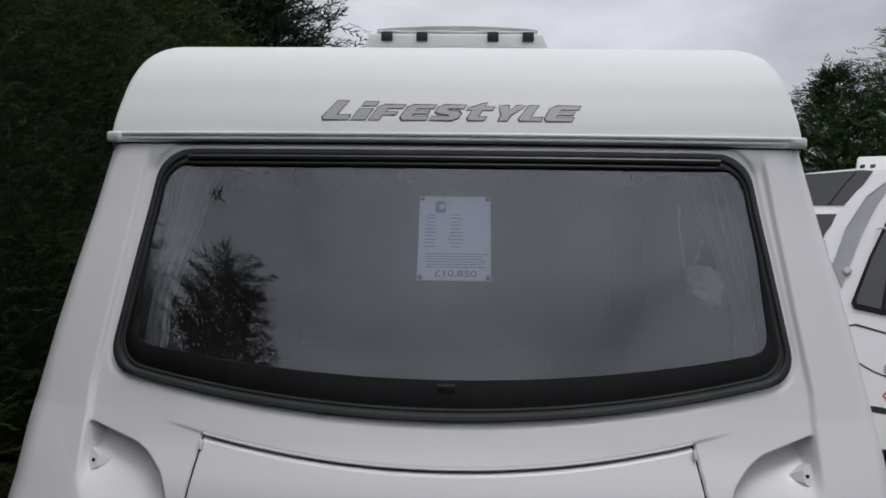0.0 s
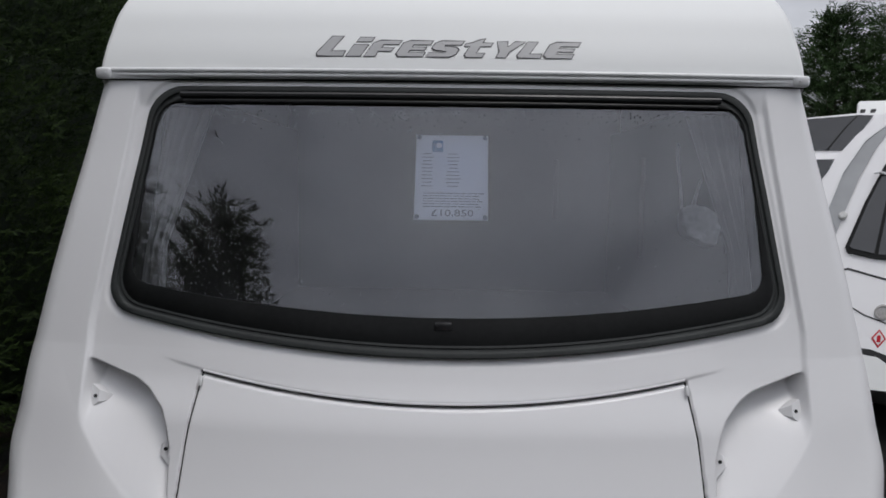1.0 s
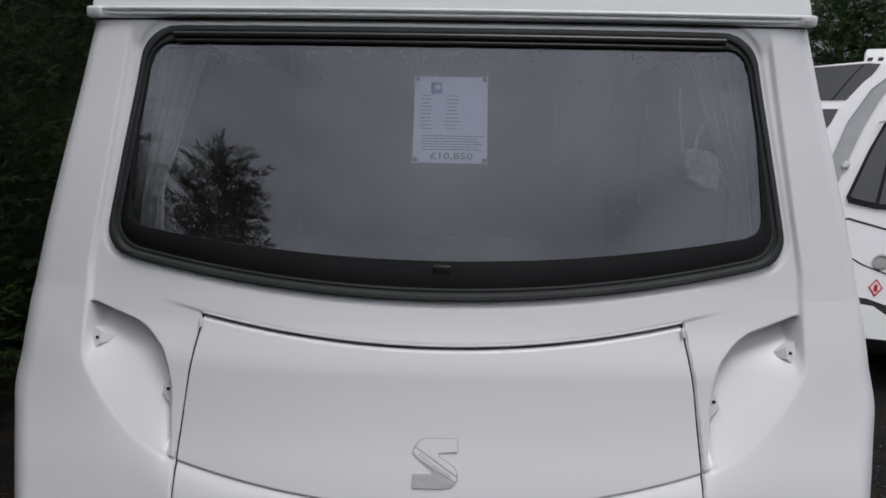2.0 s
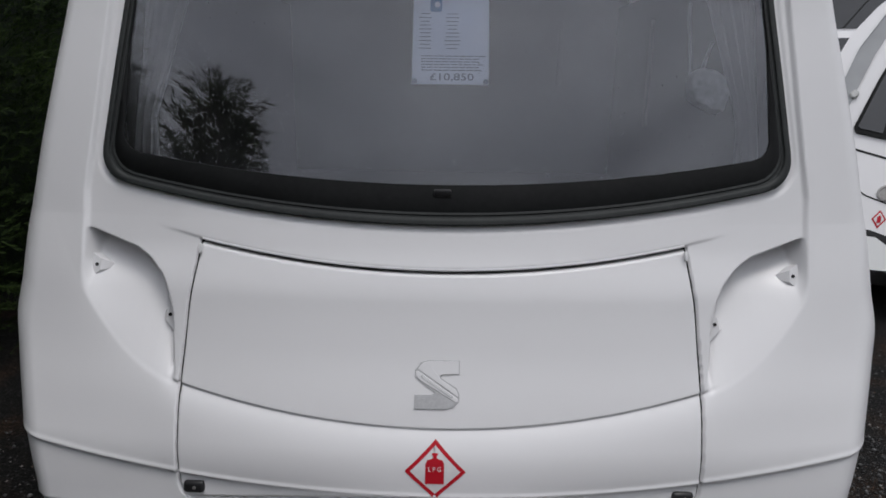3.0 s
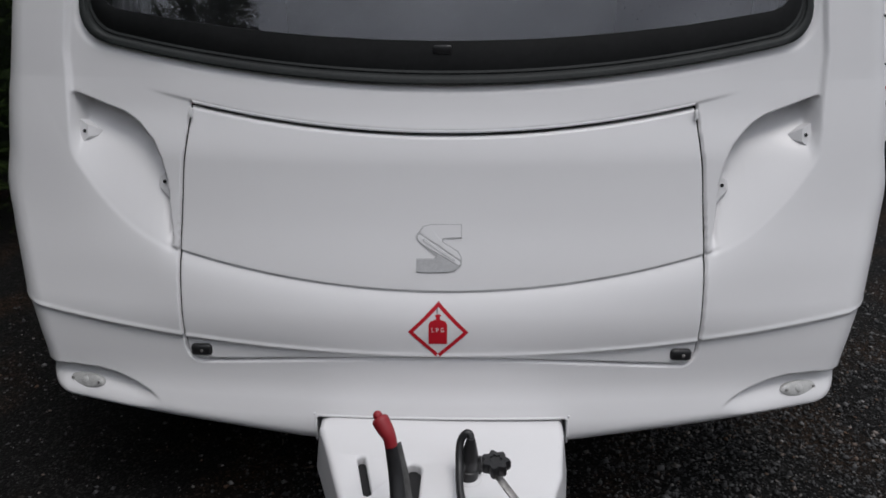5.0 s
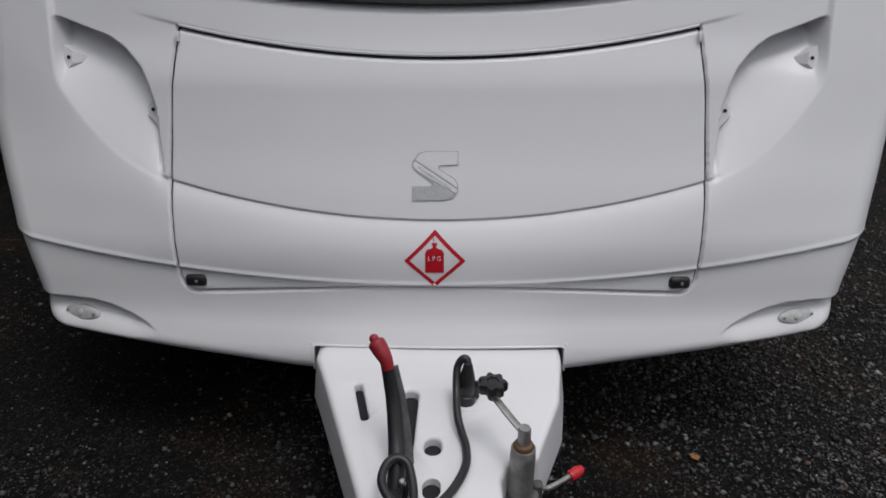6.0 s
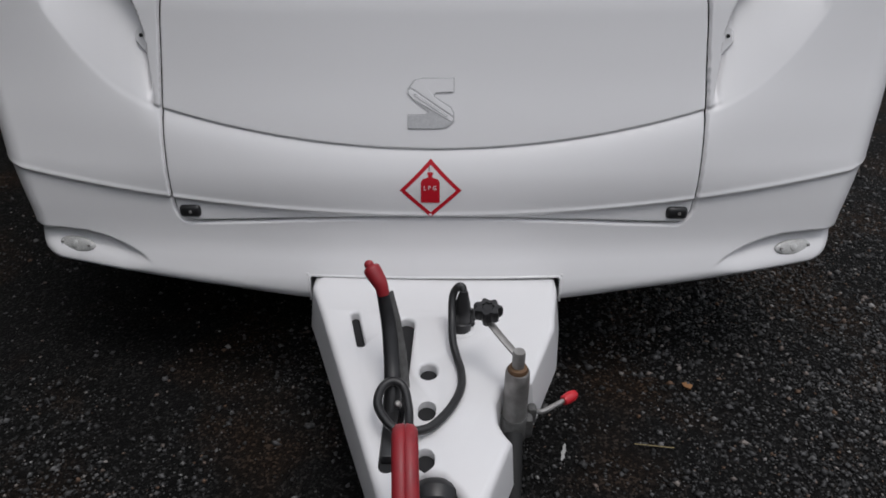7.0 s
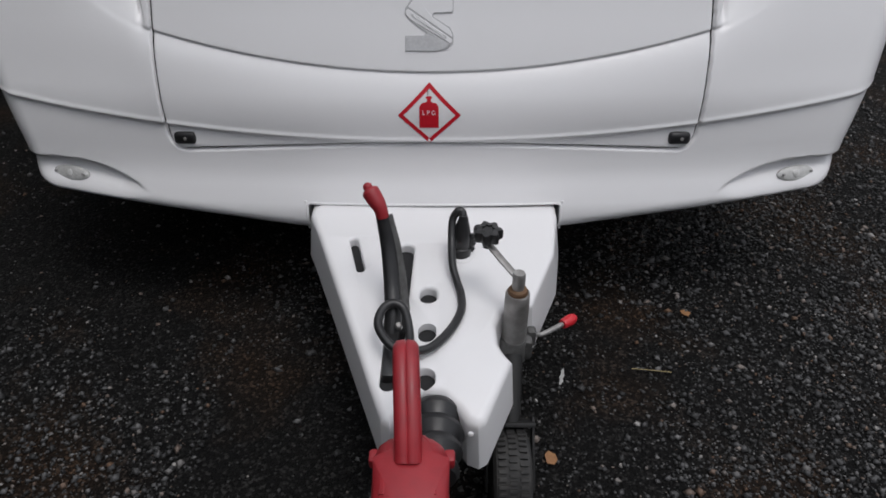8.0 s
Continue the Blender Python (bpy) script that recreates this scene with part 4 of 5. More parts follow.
bpy.data.objects.remove(cut_ob)
bm = bmesh.new()
bm.from_mesh(done)
cover = part("drawbar_cover", bm, M_WHITE, caravan, "white moulded drawbar cover with round holes", sharp=35)
# dark plates that stand in for the shade below the holes
for x0, y0, x1, y1, r in HOLES:
    bm = bmesh.new()
    a = math.atan2(y1 - y0, x1 - x0)
    ring = [(x1 + r * math.cos(a + t), y1 + r * math.sin(a + t)) for t in np.linspace(-math.pi / 2, math.pi / 2, 12)]
    ring += [(x0 + r * math.cos(a + t), y0 + r * math.sin(a + t)) for t in np.linspace(math.pi / 2, 3 * math.pi / 2, 12)]
    prism(bm, ring, .004, Matrix.Translation((0, 0, .361)))
    part("hole_shade", bm, M_DARK, cover)
# steel drawbar beams below the cover
bm = bmesh.new()
for sgn in (-1, 1):
    box(bm, (.05, .86, .10), Matrix.Translation((sgn * .185, 1.06, .262)) @ pose(0, 0, 0, 0, 0, -sgn * math.degrees(math.atan2(.24, 1.0))), .006)
box(bm, (.15, .50, .012), Matrix.Translation((-.02, .90, .30)), .003)
part("drawbar", bm, M_WIRE, caravan, "dark steel drawbar")

# hand brake lever
brake = part("hand_brake", bmesh.new(), M_BLACK, caravan, "black hand brake lever with red grip")
bm = bmesh.new()
lever = spline([(-.078, .700, .340), (-.072, .760, .405), (-.076, .815, .450), (-.083, .858, .505), (-.091, .880, .552), (-.096, .888, .578)], 8)
tube(bm, lever, .0165, 12, flat=.75, radii=[.020 - .0065 * k / (len(lever) - 1) for k in range(len(lever))])
box(bm, (.030, .16, .030), Matrix.Translation((-.072, .690, .372)), .006)
part("lever_arm", bm, M_BLACK, brake)
bm = bmesh.new()
tube(bm, [Vector((-.047, .795, .385)), Vector((-.055, .838, .445)), Vector((-.067, .870, .510)), Vector((-.082, .889, .572))], .0110, 8, flat=.35)
part("lever_flange", bm, M_CLAMP, brake, "bare steel edge of the lever")
bm = bmesh.new()
turned(bm, ((.007, 0), (.007, .018), (.004, .021)), Matrix.Translation((-.058, .735, .395)) @ pose(0, 0, 0, 30), 14)
part("pivot_bolt", bm, M_GALV, brake, "dull steel pivot bolt")
bm = bmesh.new()
grip_line = spline([(-.094, .886, .568), (-.099, .893, .588), (-.111, .906, .604), (-.122, .918, .617)], 5)
tube(bm, grip_line, .016, 14, radii=[.0135, .0138, .0140, .0142, .0146, .0152, .0160, .0168, .0175, .0180, .0184, .0187, .0190, .0192, .0186, .0150])
part("grip", bm, M_RED, brake, "faded red grip")
bm = bmesh.new()
bmesh.ops.create_uvsphere(bm, u_segments=16, v_segments=10, radius=.0105, matrix=Matrix.Translation((-.1245, .919, .622)))
part("release_button", bm, M_RED, brake, "round red button")

# plug socket and cable
plug = thing("towing_cable", "black towing cable with its plug parked on the cover", "cable")
PLX, PLY = .074, .990
bm = bmesh.new()
turned(bm, ((.034, 0), (.034, .002), (.029, .004)), Matrix.Translation((PLX, PLY, .3885)), 30)
part("socket_plate", bm, M_WHITE, plug)
bm = bmesh.new()
turned(bm, ((.024, 0), (.024, .022), (.021, .024), (.021, .034), (.022, .036), (.021, .052), (.017, .074), (.012, .094), (.0095, .104)), Matrix.Translation((PLX, PLY, .389)) @ pose(0, 0, 0, -8, 3), 28)
for k in range(3):
    box(bm, (.012, .012, .012), Matrix.Translation((PLX + .026 + .003 * (k == 1), PLY + .004, .404 + .017 * k)) @ pose(0, 0, 0, 0, 25), .003)
box(bm, (.014, .010, .050), Matrix.Translation((PLX + .024, PLY + .003, .424)) @ pose(0, 0, 0, 0, 12), .004)
part("plug_body", bm, M_BLACK, plug, "black plug with a ribbed spring cap")
bm = bmesh.new()
cable = spline([(PLX + .004, PLY + .008, .475), (PLX + .003, PLY + .024, .494), (PLX - .008, PLY + .026, .495), (PLX - .020, PLY + .018, .474), (.052, .972, .440), (.054, .914, .418), (.063, .875, .404), (.072, .835, .399), (.071, .781, .399), (.047, .722, .399), (.011, .675, .400), (-.021, .658, .405), (-.050, .652, .412), (-.076, .668, .420), (-.097, .705, .430), (-.091, .743, .438), (-.070, .760, .440), (-.048, .752, .432), (-.037, .716, .420), (-.033, .681, .412), (-.030, .60, .405), (-.025, .52, .38)], 8)
tube(bm, cable, .0092, 12)
part("cable_run", bm, M_BLACK, plug, "black rubber cable")

# jockey wheel
jockey = thing("jockey_wheel", "galvanised jockey wheel with crank handle standing on the yard", "jockey wheel")
JX, JY = .189, .783
bm = bmesh.new()
turned(bm, ((.0265, .27), (.0265, .425), (.0255, .448), (.023, .451)), Matrix.Translation((JX, JY, 0)), 30)
part("outer_tube", bm, M_GALV, jockey)
bm = bmesh.new()
turned(bm, ((.021, .449), (.022, .454), (.019, .460), (.011, .463)), Matrix.Translation((JX, JY, 0)), 24)
part("collar", bm, M_RUST, jockey, "rusty brass collar")
bm = bmesh.new()
turned(bm, ((.0125, .461), (.0135, .474), (.0135, .498), (.0115, .503), (.0, .503)), Matrix.Translation((JX, JY, 0)), 20)
part("crank_hub", bm, M_GALV, jockey)
bm = bmesh.new()
tube(bm, [Vector((JX - .002, JY + .002, .488)), Vector((JX - .030, JY + .040, .500)), Vector((JX - .058, JY + .080, .514))], .0105, 10, flat=.5)
part("crank_arm", bm, M_GALV, jockey)
bm = bmesh.new()
km = Matrix.Translation((JX - .062, JY + .084, .507))
turned(bm, ((.010, 0), (.012, .018), (.016, .024)), km, 20)
steps = 60
lo_ring, hi_ring = [], []
rad = [.0285 + .0042 * math.cos(7 * 2 * math.pi * k / steps) for k in range(steps)]
for h, f, store in ((.022, .92, []), (.026, 1, []), (.040, 1, []), (.046, .9, []), (.047, .45, []), (.044, .40, [])):
    ring = [bm.verts.new(km @ Vector((rad[k] * f * math.cos(2 * math.pi * k / steps), rad[k] * f * math.sin(2 * math.pi * k / steps), h))) for k in range(steps)]
    if lo_ring:
        for k in range(steps):
            bm.faces.new((lo_ring[k - 1], lo_ring[k], ring[k], ring[k - 1]))
    else:
        bm.faces.new(ring)
    lo_ring = ring
bm.faces.new(lo_ring)
part("crank_knob", bm, M_BLACK, jockey, "black lobed knob")
# galvanised tube, given dark steel to show it in shade
bm = bmesh.new()
tube(bm, [Vector((JX, JY, .30)), Vector((.187, .745, .265)), Vector((.180, .655, .185))], .0205, 20)
part("inner_tube", bm, M_WIRE, jockey)
bm = bmesh.new()
turned(bm, ((.031, .262), (.031, .318), (.028, .322)), Matrix.Translation((JX, JY, 0)), 26)
box(bm, (.030, .046, .056), Matrix.Translation((JX + .026, JY + .004, .292)), .008)
box(bm, (.020, .024, .044), Matrix.Translation((JX + .040, JY + .016, .308)), .006)
part("clamp", bm, M_CLAMP, jockey, "pitted steel clamp")
bm = bmesh.new()
tube(bm, spline([(JX + .040, JY + .024, .310), (JX + .060, JY + .036, .292), (JX + .078, JY + .044, .290), (JX + .128, JY + .078, .290)], 5), .006, 10)
part("clamp_lever", bm, M_GALV, jockey)
bm = bmesh.new()
tube(bm, spline([(JX + .120, JY + .072, .290), (JX + .135, JY + .083, .290), (JX + .152, JY + .096, .290)], 4), .0125, 14, radii=[.011, .012, .0125, .0125, .0135, .0135, .0125, .011, .008])
part("lever_cap", bm, M_REDTIP, jockey, "bright red cap")
bm = bmesh.new()
WM = Matrix.Translation((.177, .578, .102)) @ pose(0, 0, 0, 0, 90)
turned(bm, ((.05, -.036), (.085, -.040), (.096, -.034), (.100, -.016), (.100, .016), (.096, .034), (.085, .040), (.05, .036)), WM, 44)
for k in range(44):
    for sx in (-.022, 0, .022):
        a = 2 * math.pi * (k + (.5 if sx else 0)) / 44
        box(bm, (.008, .007, .016), WM @ Matrix.Rotation(a, 4, "Z") @ Matrix.Translation((.101, 0, sx)))
part("tyre", bm, M_TYRE, jockey, "ribbed black tyre", smooth=False)
bm = bmesh.new()
turned(bm, ((.0, -.030), (.05, -.034), (.052, .034), (.0, .030)), WM, 30)
part("rim", bm, M_GALV, jockey)
bm = bmesh.new()
for sx in (-.050, .050):
    box(bm, (.006, .035, .16), Matrix.Translation((.177 + sx, .612, .140)) @ pose(0, 0, 0, -42), .002)
box(bm, (.106, .05, .010), Matrix.Translation((.178, .652, .190)) @ pose(0, 0, 0, -40), .002)
part("fork", bm, M_WIRE, jockey)

# hitch with red stabiliser
hitch = part("coupling", bmesh.new(), M_RED, caravan, "red plastic stabiliser coupling")
bm = bmesh.new()
turned(bm, tuple((r, .020 * k * .5) for k, r in enumerate((.046, .053, .055, .049, .045, .053, .055, .049, .044, .050, .051, .044, .039, .044, .045, .039))), Matrix.Translation((.020, .570, .333)) @ pose(0, 0, 0, 90), 34)
part("bellows", bm, M_BLACK, hitch, "ribbed black rubber bellows")
bm = bmesh.new()
body_line = [(-.058, -.10), (.058, -.10), (.060, .0), (.058, .022), (.050, .038), (.036, .050), (.016, .056), (-.018, .056), (-.040, .050), (-.055, .036), (-.061, .018), (-.060, .0)]
prism(bm, body_line, .118, Matrix.Translation((-.014, .352, .372)))
bmesh.ops.bevel(bm, geom=[e for e in bm.edges if all(v.co.z > .48 for v in e.verts)], offset=.034, segments=7, affect="EDGES", profile=.5)
part("housing", bm, M_RED, hitch, "faded red housing", sharp=70)
for sgn in (-1, 1):
    bm = bmesh.new()
    box(bm, (.018, .024, .024), Matrix.Translation((-.014 + sgn * .060, .376, .452)), .005)
    part("housing_lug", bm, M_RED, hitch)
for sgn in (-1, 1):
    bm = bmesh.new()
    tube(bm, spline([(-.016 + sgn * .018, .398, .474), (-.016 + sgn * .030, .378, .481), (-.015 + sgn * .036, .345, .482), (-.015 + sgn * .038, .290, .482)], 6), .0075, 8)
    part("housing_rib", bm, M_RED, hitch)
bm = bmesh.new()
hp = spline([(-.018, .350, .482), (-.019, .385, .515), (-.022, .435, .548), (-.025, .485, .566), (-.027, .512, .558), (-.027, .522, .530)], 6)
rings = []
for i, p in enumerate(hp):
    d = (hp[min(i + 1, len(hp) - 1)] - hp[max(i - 1, 0)]).normalized()
    n = Vector((1, 0, 0)).cross(d).normalized()
    ring = []
    for u, w in ((-.019, -.016), (-.022, 0), (-.021, .010), (-.015, .017), (-.003, .019), (0, .0165), (.003, .019), (.015, .017), (.021, .010), (.022, 0), (.019, -.016)):
        ring.append(bm.verts.new(p + Vector((u, 0, 0)) - n * (-w)))
    rings.append(ring)
for a, b in zip(rings, rings[1:]):
    for k in range(len(a)):
        bm.faces.new((a[k - 1], a[k], b[k], b[k - 1]))
bm.faces.new(rings[0])
bm.faces.new(rings[-1])
part("coupling_handle", bm, M_RED, hitch, "faded red carrying handle", sharp=60)
bm = bmesh.new()
box(bm, (.07, .30, .09), Matrix.Translation((-.01, .36, .32)), .02, 3)
part("coupling_head", bm, M_WIRE, hitch)
bm = bmesh.new()
turned(bm, ((.006, 0), (.006, .004), (.003, .006)), Matrix.Translation((.086, .512, .338)) @ pose(0, 0, 0, 90), 14)
part("cover_stud", bm, M_WHITE, cover)

# ---------- foliage ----------
def spray_mesh(name, places, ways, sizes, seed, leaflets=7, narrow=.16):
    """Feathery sprays, each a bent stem with narrow leaflets, all in one mesh."""
    rg = np.random.default_rng(seed)
    base = []
    for i in range(leaflets):
        t = (i + .3) / leaflets
        s = 1 if i % 2 else -1
        base.append(((t, 0, -.10 * t * t), (t + .34, s * (.30 - .18 * t), -.06 - .15 * t), (t + .10, s * (.05 + narrow), -.02 - .10 * t)))
        base.append(((t, 0, -.10 * t * t), (t + .10, s * (.05 + narrow), -.02 - .10 * t), (t - .04, s * narrow * .6, -.02 * t)))
    base.append(((0, .03, 0), (1.25, 0, -.2), (0, -.03, 0)))
    base = np.array(base)
    n = len(places)
    d = ways / np.linalg.norm(ways, axis=1, keepdims=True)
    r = rg.normal(size=(n, 3))
    u = np.cross(d, r)
    u /= np.linalg.norm(u, axis=1, keepdims=True)
    w = np.cross(d, u)
    fr = np.stack([d, u, w], 1) * sizes[:, None, None]
    pts = np.einsum("fvk,nkj->nfvj", base, fr) + places[:, None, None, :]
    verts = pts.reshape(-1, 3)
    me = bpy.data.meshes.new(name)
    me.vertices.add(len(verts))
    me.vertices.foreach_set("co", verts.astype(np.float32).ravel())
    m = len(verts) // 3
    me.loops.add(m * 3)
    me.loops.foreach_set("vertex_index", np.arange(m * 3, dtype=np.int32))
    me.polygons.add(m)
    me.polygons.foreach_set("loop_start", (np.arange(m) * 3).astype(np.int32))
    me.update(calc_edges=True)
    return me


def wob(a, b, seed=0.0):
    return np.array([noise.noise(Vector((x * .8, z * .8, seed))) + .5 * noise.noise(Vector((x * 2.3, z * 2.3, seed + 4))) for x, z in zip(a, b)])


rg = np.random.default_rng(11)
hedge = thing("conifer_hedge", "tall dense dark green conifer hedge beside the caravan", "hedge")
n = 95000
hy_, hz_ = rg.uniform(-5.0, 8.9, n), rg.uniform(.02, 1, n) ** .9
hh = np.interp(hy_, (-5, -1.5, 0, 3.0, 6.0, 8.0, 8.9), (3.4, 3.6, 4.4, 5.0, 4.8, 4.5, 4.2)) + .35 * wob(hy_, hy_ * 0 + 3, 7.7)
hz_ = hz_ * hh
hx_ = -2.62 - .75 * np.clip((.3 - hy_) / 1.5, 0, 1) + .22 * wob(hy_, hz_, 1.3) + .16 * rg.normal(size=n) - .10 * hz_ * .6 - .9 * np.clip((hz_ / hh - .86) / .14, 0, 1) * rg.random(n)
ways = np.stack([.75 + .4 * rg.normal(size=n), .45 * rg.normal(size=n) - .1, .35 + .45 * rg.normal(size=n)], 1)
place("foliage", spray_mesh("hedge_foliage", np.stack([hx_, hy_, hz_], 1), ways, rg.uniform(.05, .115, n), 2, 5, .065), M_HEDGE, hedge)
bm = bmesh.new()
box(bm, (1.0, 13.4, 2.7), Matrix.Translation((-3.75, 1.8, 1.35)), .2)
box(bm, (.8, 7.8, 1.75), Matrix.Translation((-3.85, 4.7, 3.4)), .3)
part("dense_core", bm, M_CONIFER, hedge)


# added hedge, out of view: blocks low sky light so upright faces darken
unseen_hedge = thing("conifer_hedge", "unseen conifer hedge added behind the camera to block low sky light", "hedge")
n = 42000
ex_, ez_ = rg.uniform(-4.5, 11.0, n), rg.uniform(.02, 1, n) ** .9
eh = 4.5 + .35 * wob(ex_, ex_ * 0 + 1, 2.2)
ez_ = ez_ * eh
ey_ = -5.6 + .22 * wob(ex_, ez_, 5.1) + .16 * rg.normal(size=n) - .8 * np.clip((ez_ / eh - .86) / .14, 0, 1) * rg.random(n)
ways = np.stack([.45 * rg.normal(size=n), .75 + .4 * rg.normal(size=n), .35 + .45 * rg.normal(size=n)], 1)
place("foliage", spray_mesh("unseen_hedge_foliage", np.stack([ex_, ey_, ez_], 1), ways, rg.uniform(.07, .15, n), 6, 5, .065), M_HEDGE, unseen_hedge)
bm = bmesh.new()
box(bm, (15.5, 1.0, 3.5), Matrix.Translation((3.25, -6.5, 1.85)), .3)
part("dense_core", bm, M_CONIFER, unseen_hedge)


def conifer(x, y, height, radius, seed, mat, count, size, label, z_low=.4):
    """A conifer: tapered trunk, limbs, and sprays along the limbs."""
    r = np.random.default_rng(seed)
    t = thing("conifer_tree", label, "tree")
    bm = bmesh.new()
    tube(bm, [Vector((x, y, z)) for z in np.linspace(0, height * .95, 12)], .1, 10, radii=[.03 * height * (1 - k / 12.5) + .01 for k in range(12)])
    part("trunk", bm, M_TRUNK, t)
    bm = bmesh.new()
    P, W = [], []
    limbs = 90
    for k in range(limbs):
        f = (k + r.random()) / limbs
        z = z_low + f * (height - z_low)
        a = k * 2.4 + r.random()
        reach = radius * (1 - f ** 1.6) * r.uniform(.65, 1.12) + .12
        rise = .35 * reach
        tip = Vector((x + reach * math.cos(a), y + reach * math.sin(a), z + rise))
        if k % 2 == 0:
            tube(bm, [Vector((x, y, z)), Vector((x, y, z)).lerp(tip, .5) - Vector((0, 0, .04)), tip], .02, 5, radii=[.03, .018, .006])
        m = max(4, int(count / limbs * (1.25 - f)))
        for _ in range(m):
            q = r.random() ** .6
            p = Vector((x, y, z)).lerp(tip, q)
            s = .16 * reach + .05
            P.append((p.x + r.normal() * s, p.y + r.normal() * s, p.z + r.normal() * s))
            W.append((math.cos(a) + r.normal() * .5, math.sin(a) + r.normal() * .5, .35 + r.normal() * .4))
    tagged(part("limbs", bm, M_TRUNK, t), kind="stuff")
    P, W = np.array(P), np.array(W)
    place("crown", spray_mesh("crown", P, W, r.uniform(.7, 1.3, len(P)) * size, seed + 1, 6, .075), mat, t)
    return t


conifer(-4.7, 12.0, 11.0, 2.7, 21, M_CONIFER, 26000, .36, "tall dark conifer standing behind the hedge")
conifer(-6.6, 10.5, 10.0, 2.6, 22, M_CONIFER, 17000, .38, "tall dark conifer standing behind the hedge")
conifer(-3.2, -2.0, 5.1, 1.15, 23, M_HEDGE, 4600, .28, "narrow green conifer rising out of the hedge")

# distant trees behind the other caravans
for k, (tx, ty, th, trd) in enumerate(((6.9, 12.4, 4.9, 1.7), (8.3, 12.0, 5.9, 1.9), (9.9, 12.6, 6.4, 2.0), (6.0, 14.2, 4.3, 1.8))):
    conifer(tx, ty, th, trd, 40 + k, M_TREE, 12500, .24, "bushy green tree with feathery tips beyond the caravans", .1)

# ---------- loose gravel ----------
n = 175000
rg = np.random.default_rng(77)
gx, gy = rg.normal(.30, 1.35, n), rg.normal(1.25, 1.05, n)
patch = np.array([noise.noise(Vector((x * 1.6, y * 1.6, 3.1))) for x, y in zip(gx, gy)])
keepg = rg.random(n) < np.clip(.46 + .80 * patch + .16 * np.sign(gx) * np.minimum(np.abs(gx), 1) + .30 * (np.abs(gx) > .55) * np.clip(1.5 - gy, 0, 1) - .34 * np.clip((gy - .85) / .6, 0, 1) * (gx < .62) + .22 * np.clip((gx - .7) / .5, 0, 1) - .30 * np.exp(-((gx - .40) / .34) ** 2), .05, 1)
gx, gy = gx[keepg], gy[keepg]
n = len(gx)
octa = np.array([(1, 0, 0), (0, 1, 0), (-1, 0, 0), (0, -1, 0), (0, 0, .8), (0, 0, -.5)])
fo = np.array([(0, 1, 4), (1, 2, 4), (2, 3, 4), (3, 0, 4), (1, 0, 5), (2, 1, 5), (3, 2, 5), (0, 3, 5)])
sz = np.minimum(.0018 + rg.exponential(.0021, n), .0115)
ang = rg.uniform(0, 6.283, n)
pts = octa[None] * (1 + .35 * rg.normal(size=(n, 6, 3)).clip(-1, 1)) * sz[:, None, None] * rg.uniform(.7, 1.3, (n, 1, 3))
ca, sa = np.cos(ang)[:, None], np.sin(ang)[:, None]
px_, py_ = pts[..., 0] * ca - pts[..., 1] * sa, pts[..., 0] * sa + pts[..., 1] * ca
verts = np.stack([px_ + gx[:, None], py_ + gy[:, None], pts[..., 2] + sz[:, None] * .35], -1).reshape(-1, 3)
faces = (fo[None] + (np.arange(n) * 6)[:, None, None]).reshape(-1, 3)
me = bpy.data.meshes.new("loose_gravel")
me.vertices.add(len(verts))
me.vertices.foreach_set("co", verts.astype(np.float32).ravel())
me.loops.add(faces.size)
me.loops.foreach_set("vertex_index", faces.astype(np.int32).ravel())
me.polygons.add(len(faces))
me.polygons.foreach_set("loop_start", (np.arange(len(faces)) * 3).astype(np.int32))
me.update(calc_edges=True)
gravel = place("loose_gravel", me, M_STONE)
tagged(gravel, "scattered small grey and pale gravel on the tarmac", "gravel", kind="stuff")
M_LEAF = material("dry_leaf", (.30, .15, .06), .7, spots=(.2, .09, .04), scale=120)
M_FEATHER = material("white_feather", (.42, .42, .41), .8)
M_STRAW = material("dry_straw", (.30, .24, .12), .8)


def litter(name, x, y, outline, mat, lab, cat, turn=0):
    bm = bmesh.new()
    prism(bm, outline, .0015, pose(x, y, .008, 6, 9, turn))
    for v in bm.verts:
        v.co.z += .004 * noise.noise(v.co * 60)
    return tagged(part(name, bm, mat, smooth=False), lab, cat)


litter("fallen_leaf", .289, .691, [(-.016, -.010), (0, -.018), (.014, -.008), (.016, .008), (.002, .020), (-.012, .012)], M_LEAF, "dry orange-brown leaf lying on the gravel", "leaf", 20)
litter("fallen_leaf", .749, 1.199, [(-.014, -.010), (.004, -.016), (.016, .0), (.004, .016), (-.012, .008)], M_LEAF, "dry orange-brown leaf lying on the gravel", "leaf", 70)
litter("feather", .348, .947, [(-.002, -.028), (.002, -.026), (.007, -.012), (.004, -.006), (.008, .004), (.005, .010), (.004, .020), (.001, .030), (-.004, .016), (-.002, .008), (-.006, -.004), (-.003, -.010)], M_FEATHER, "small white feather lying on the gravel", "feather", -15)
bm = bmesh.new()
tube(bm, [Vector((.542, .975, .010)), Vector((.59, .966, .014)), Vector((.646, .963, .009))], .0016, 6)
tagged(part("straw", bm, M_STRAW), "thin dry straw lying on the gravel", "straw")

# ---------- neighbouring caravans ----------
def frame_at(origin, along, up):
    a, h = Vector(along).normalized(), Vector(up)
    nrm = a.cross(h).normalized()
    return Matrix(((a.x, h.x, nrm.x, origin[0]), (a.y, h.y, nrm.y, origin[1]), (a.z, h.z, nrm.z, origin[2]), (0, 0, 0, 1)))


FA = frame_at((2.85, 4.3, .45), (.94, -.34, 0), (.30, .45, 1.0))


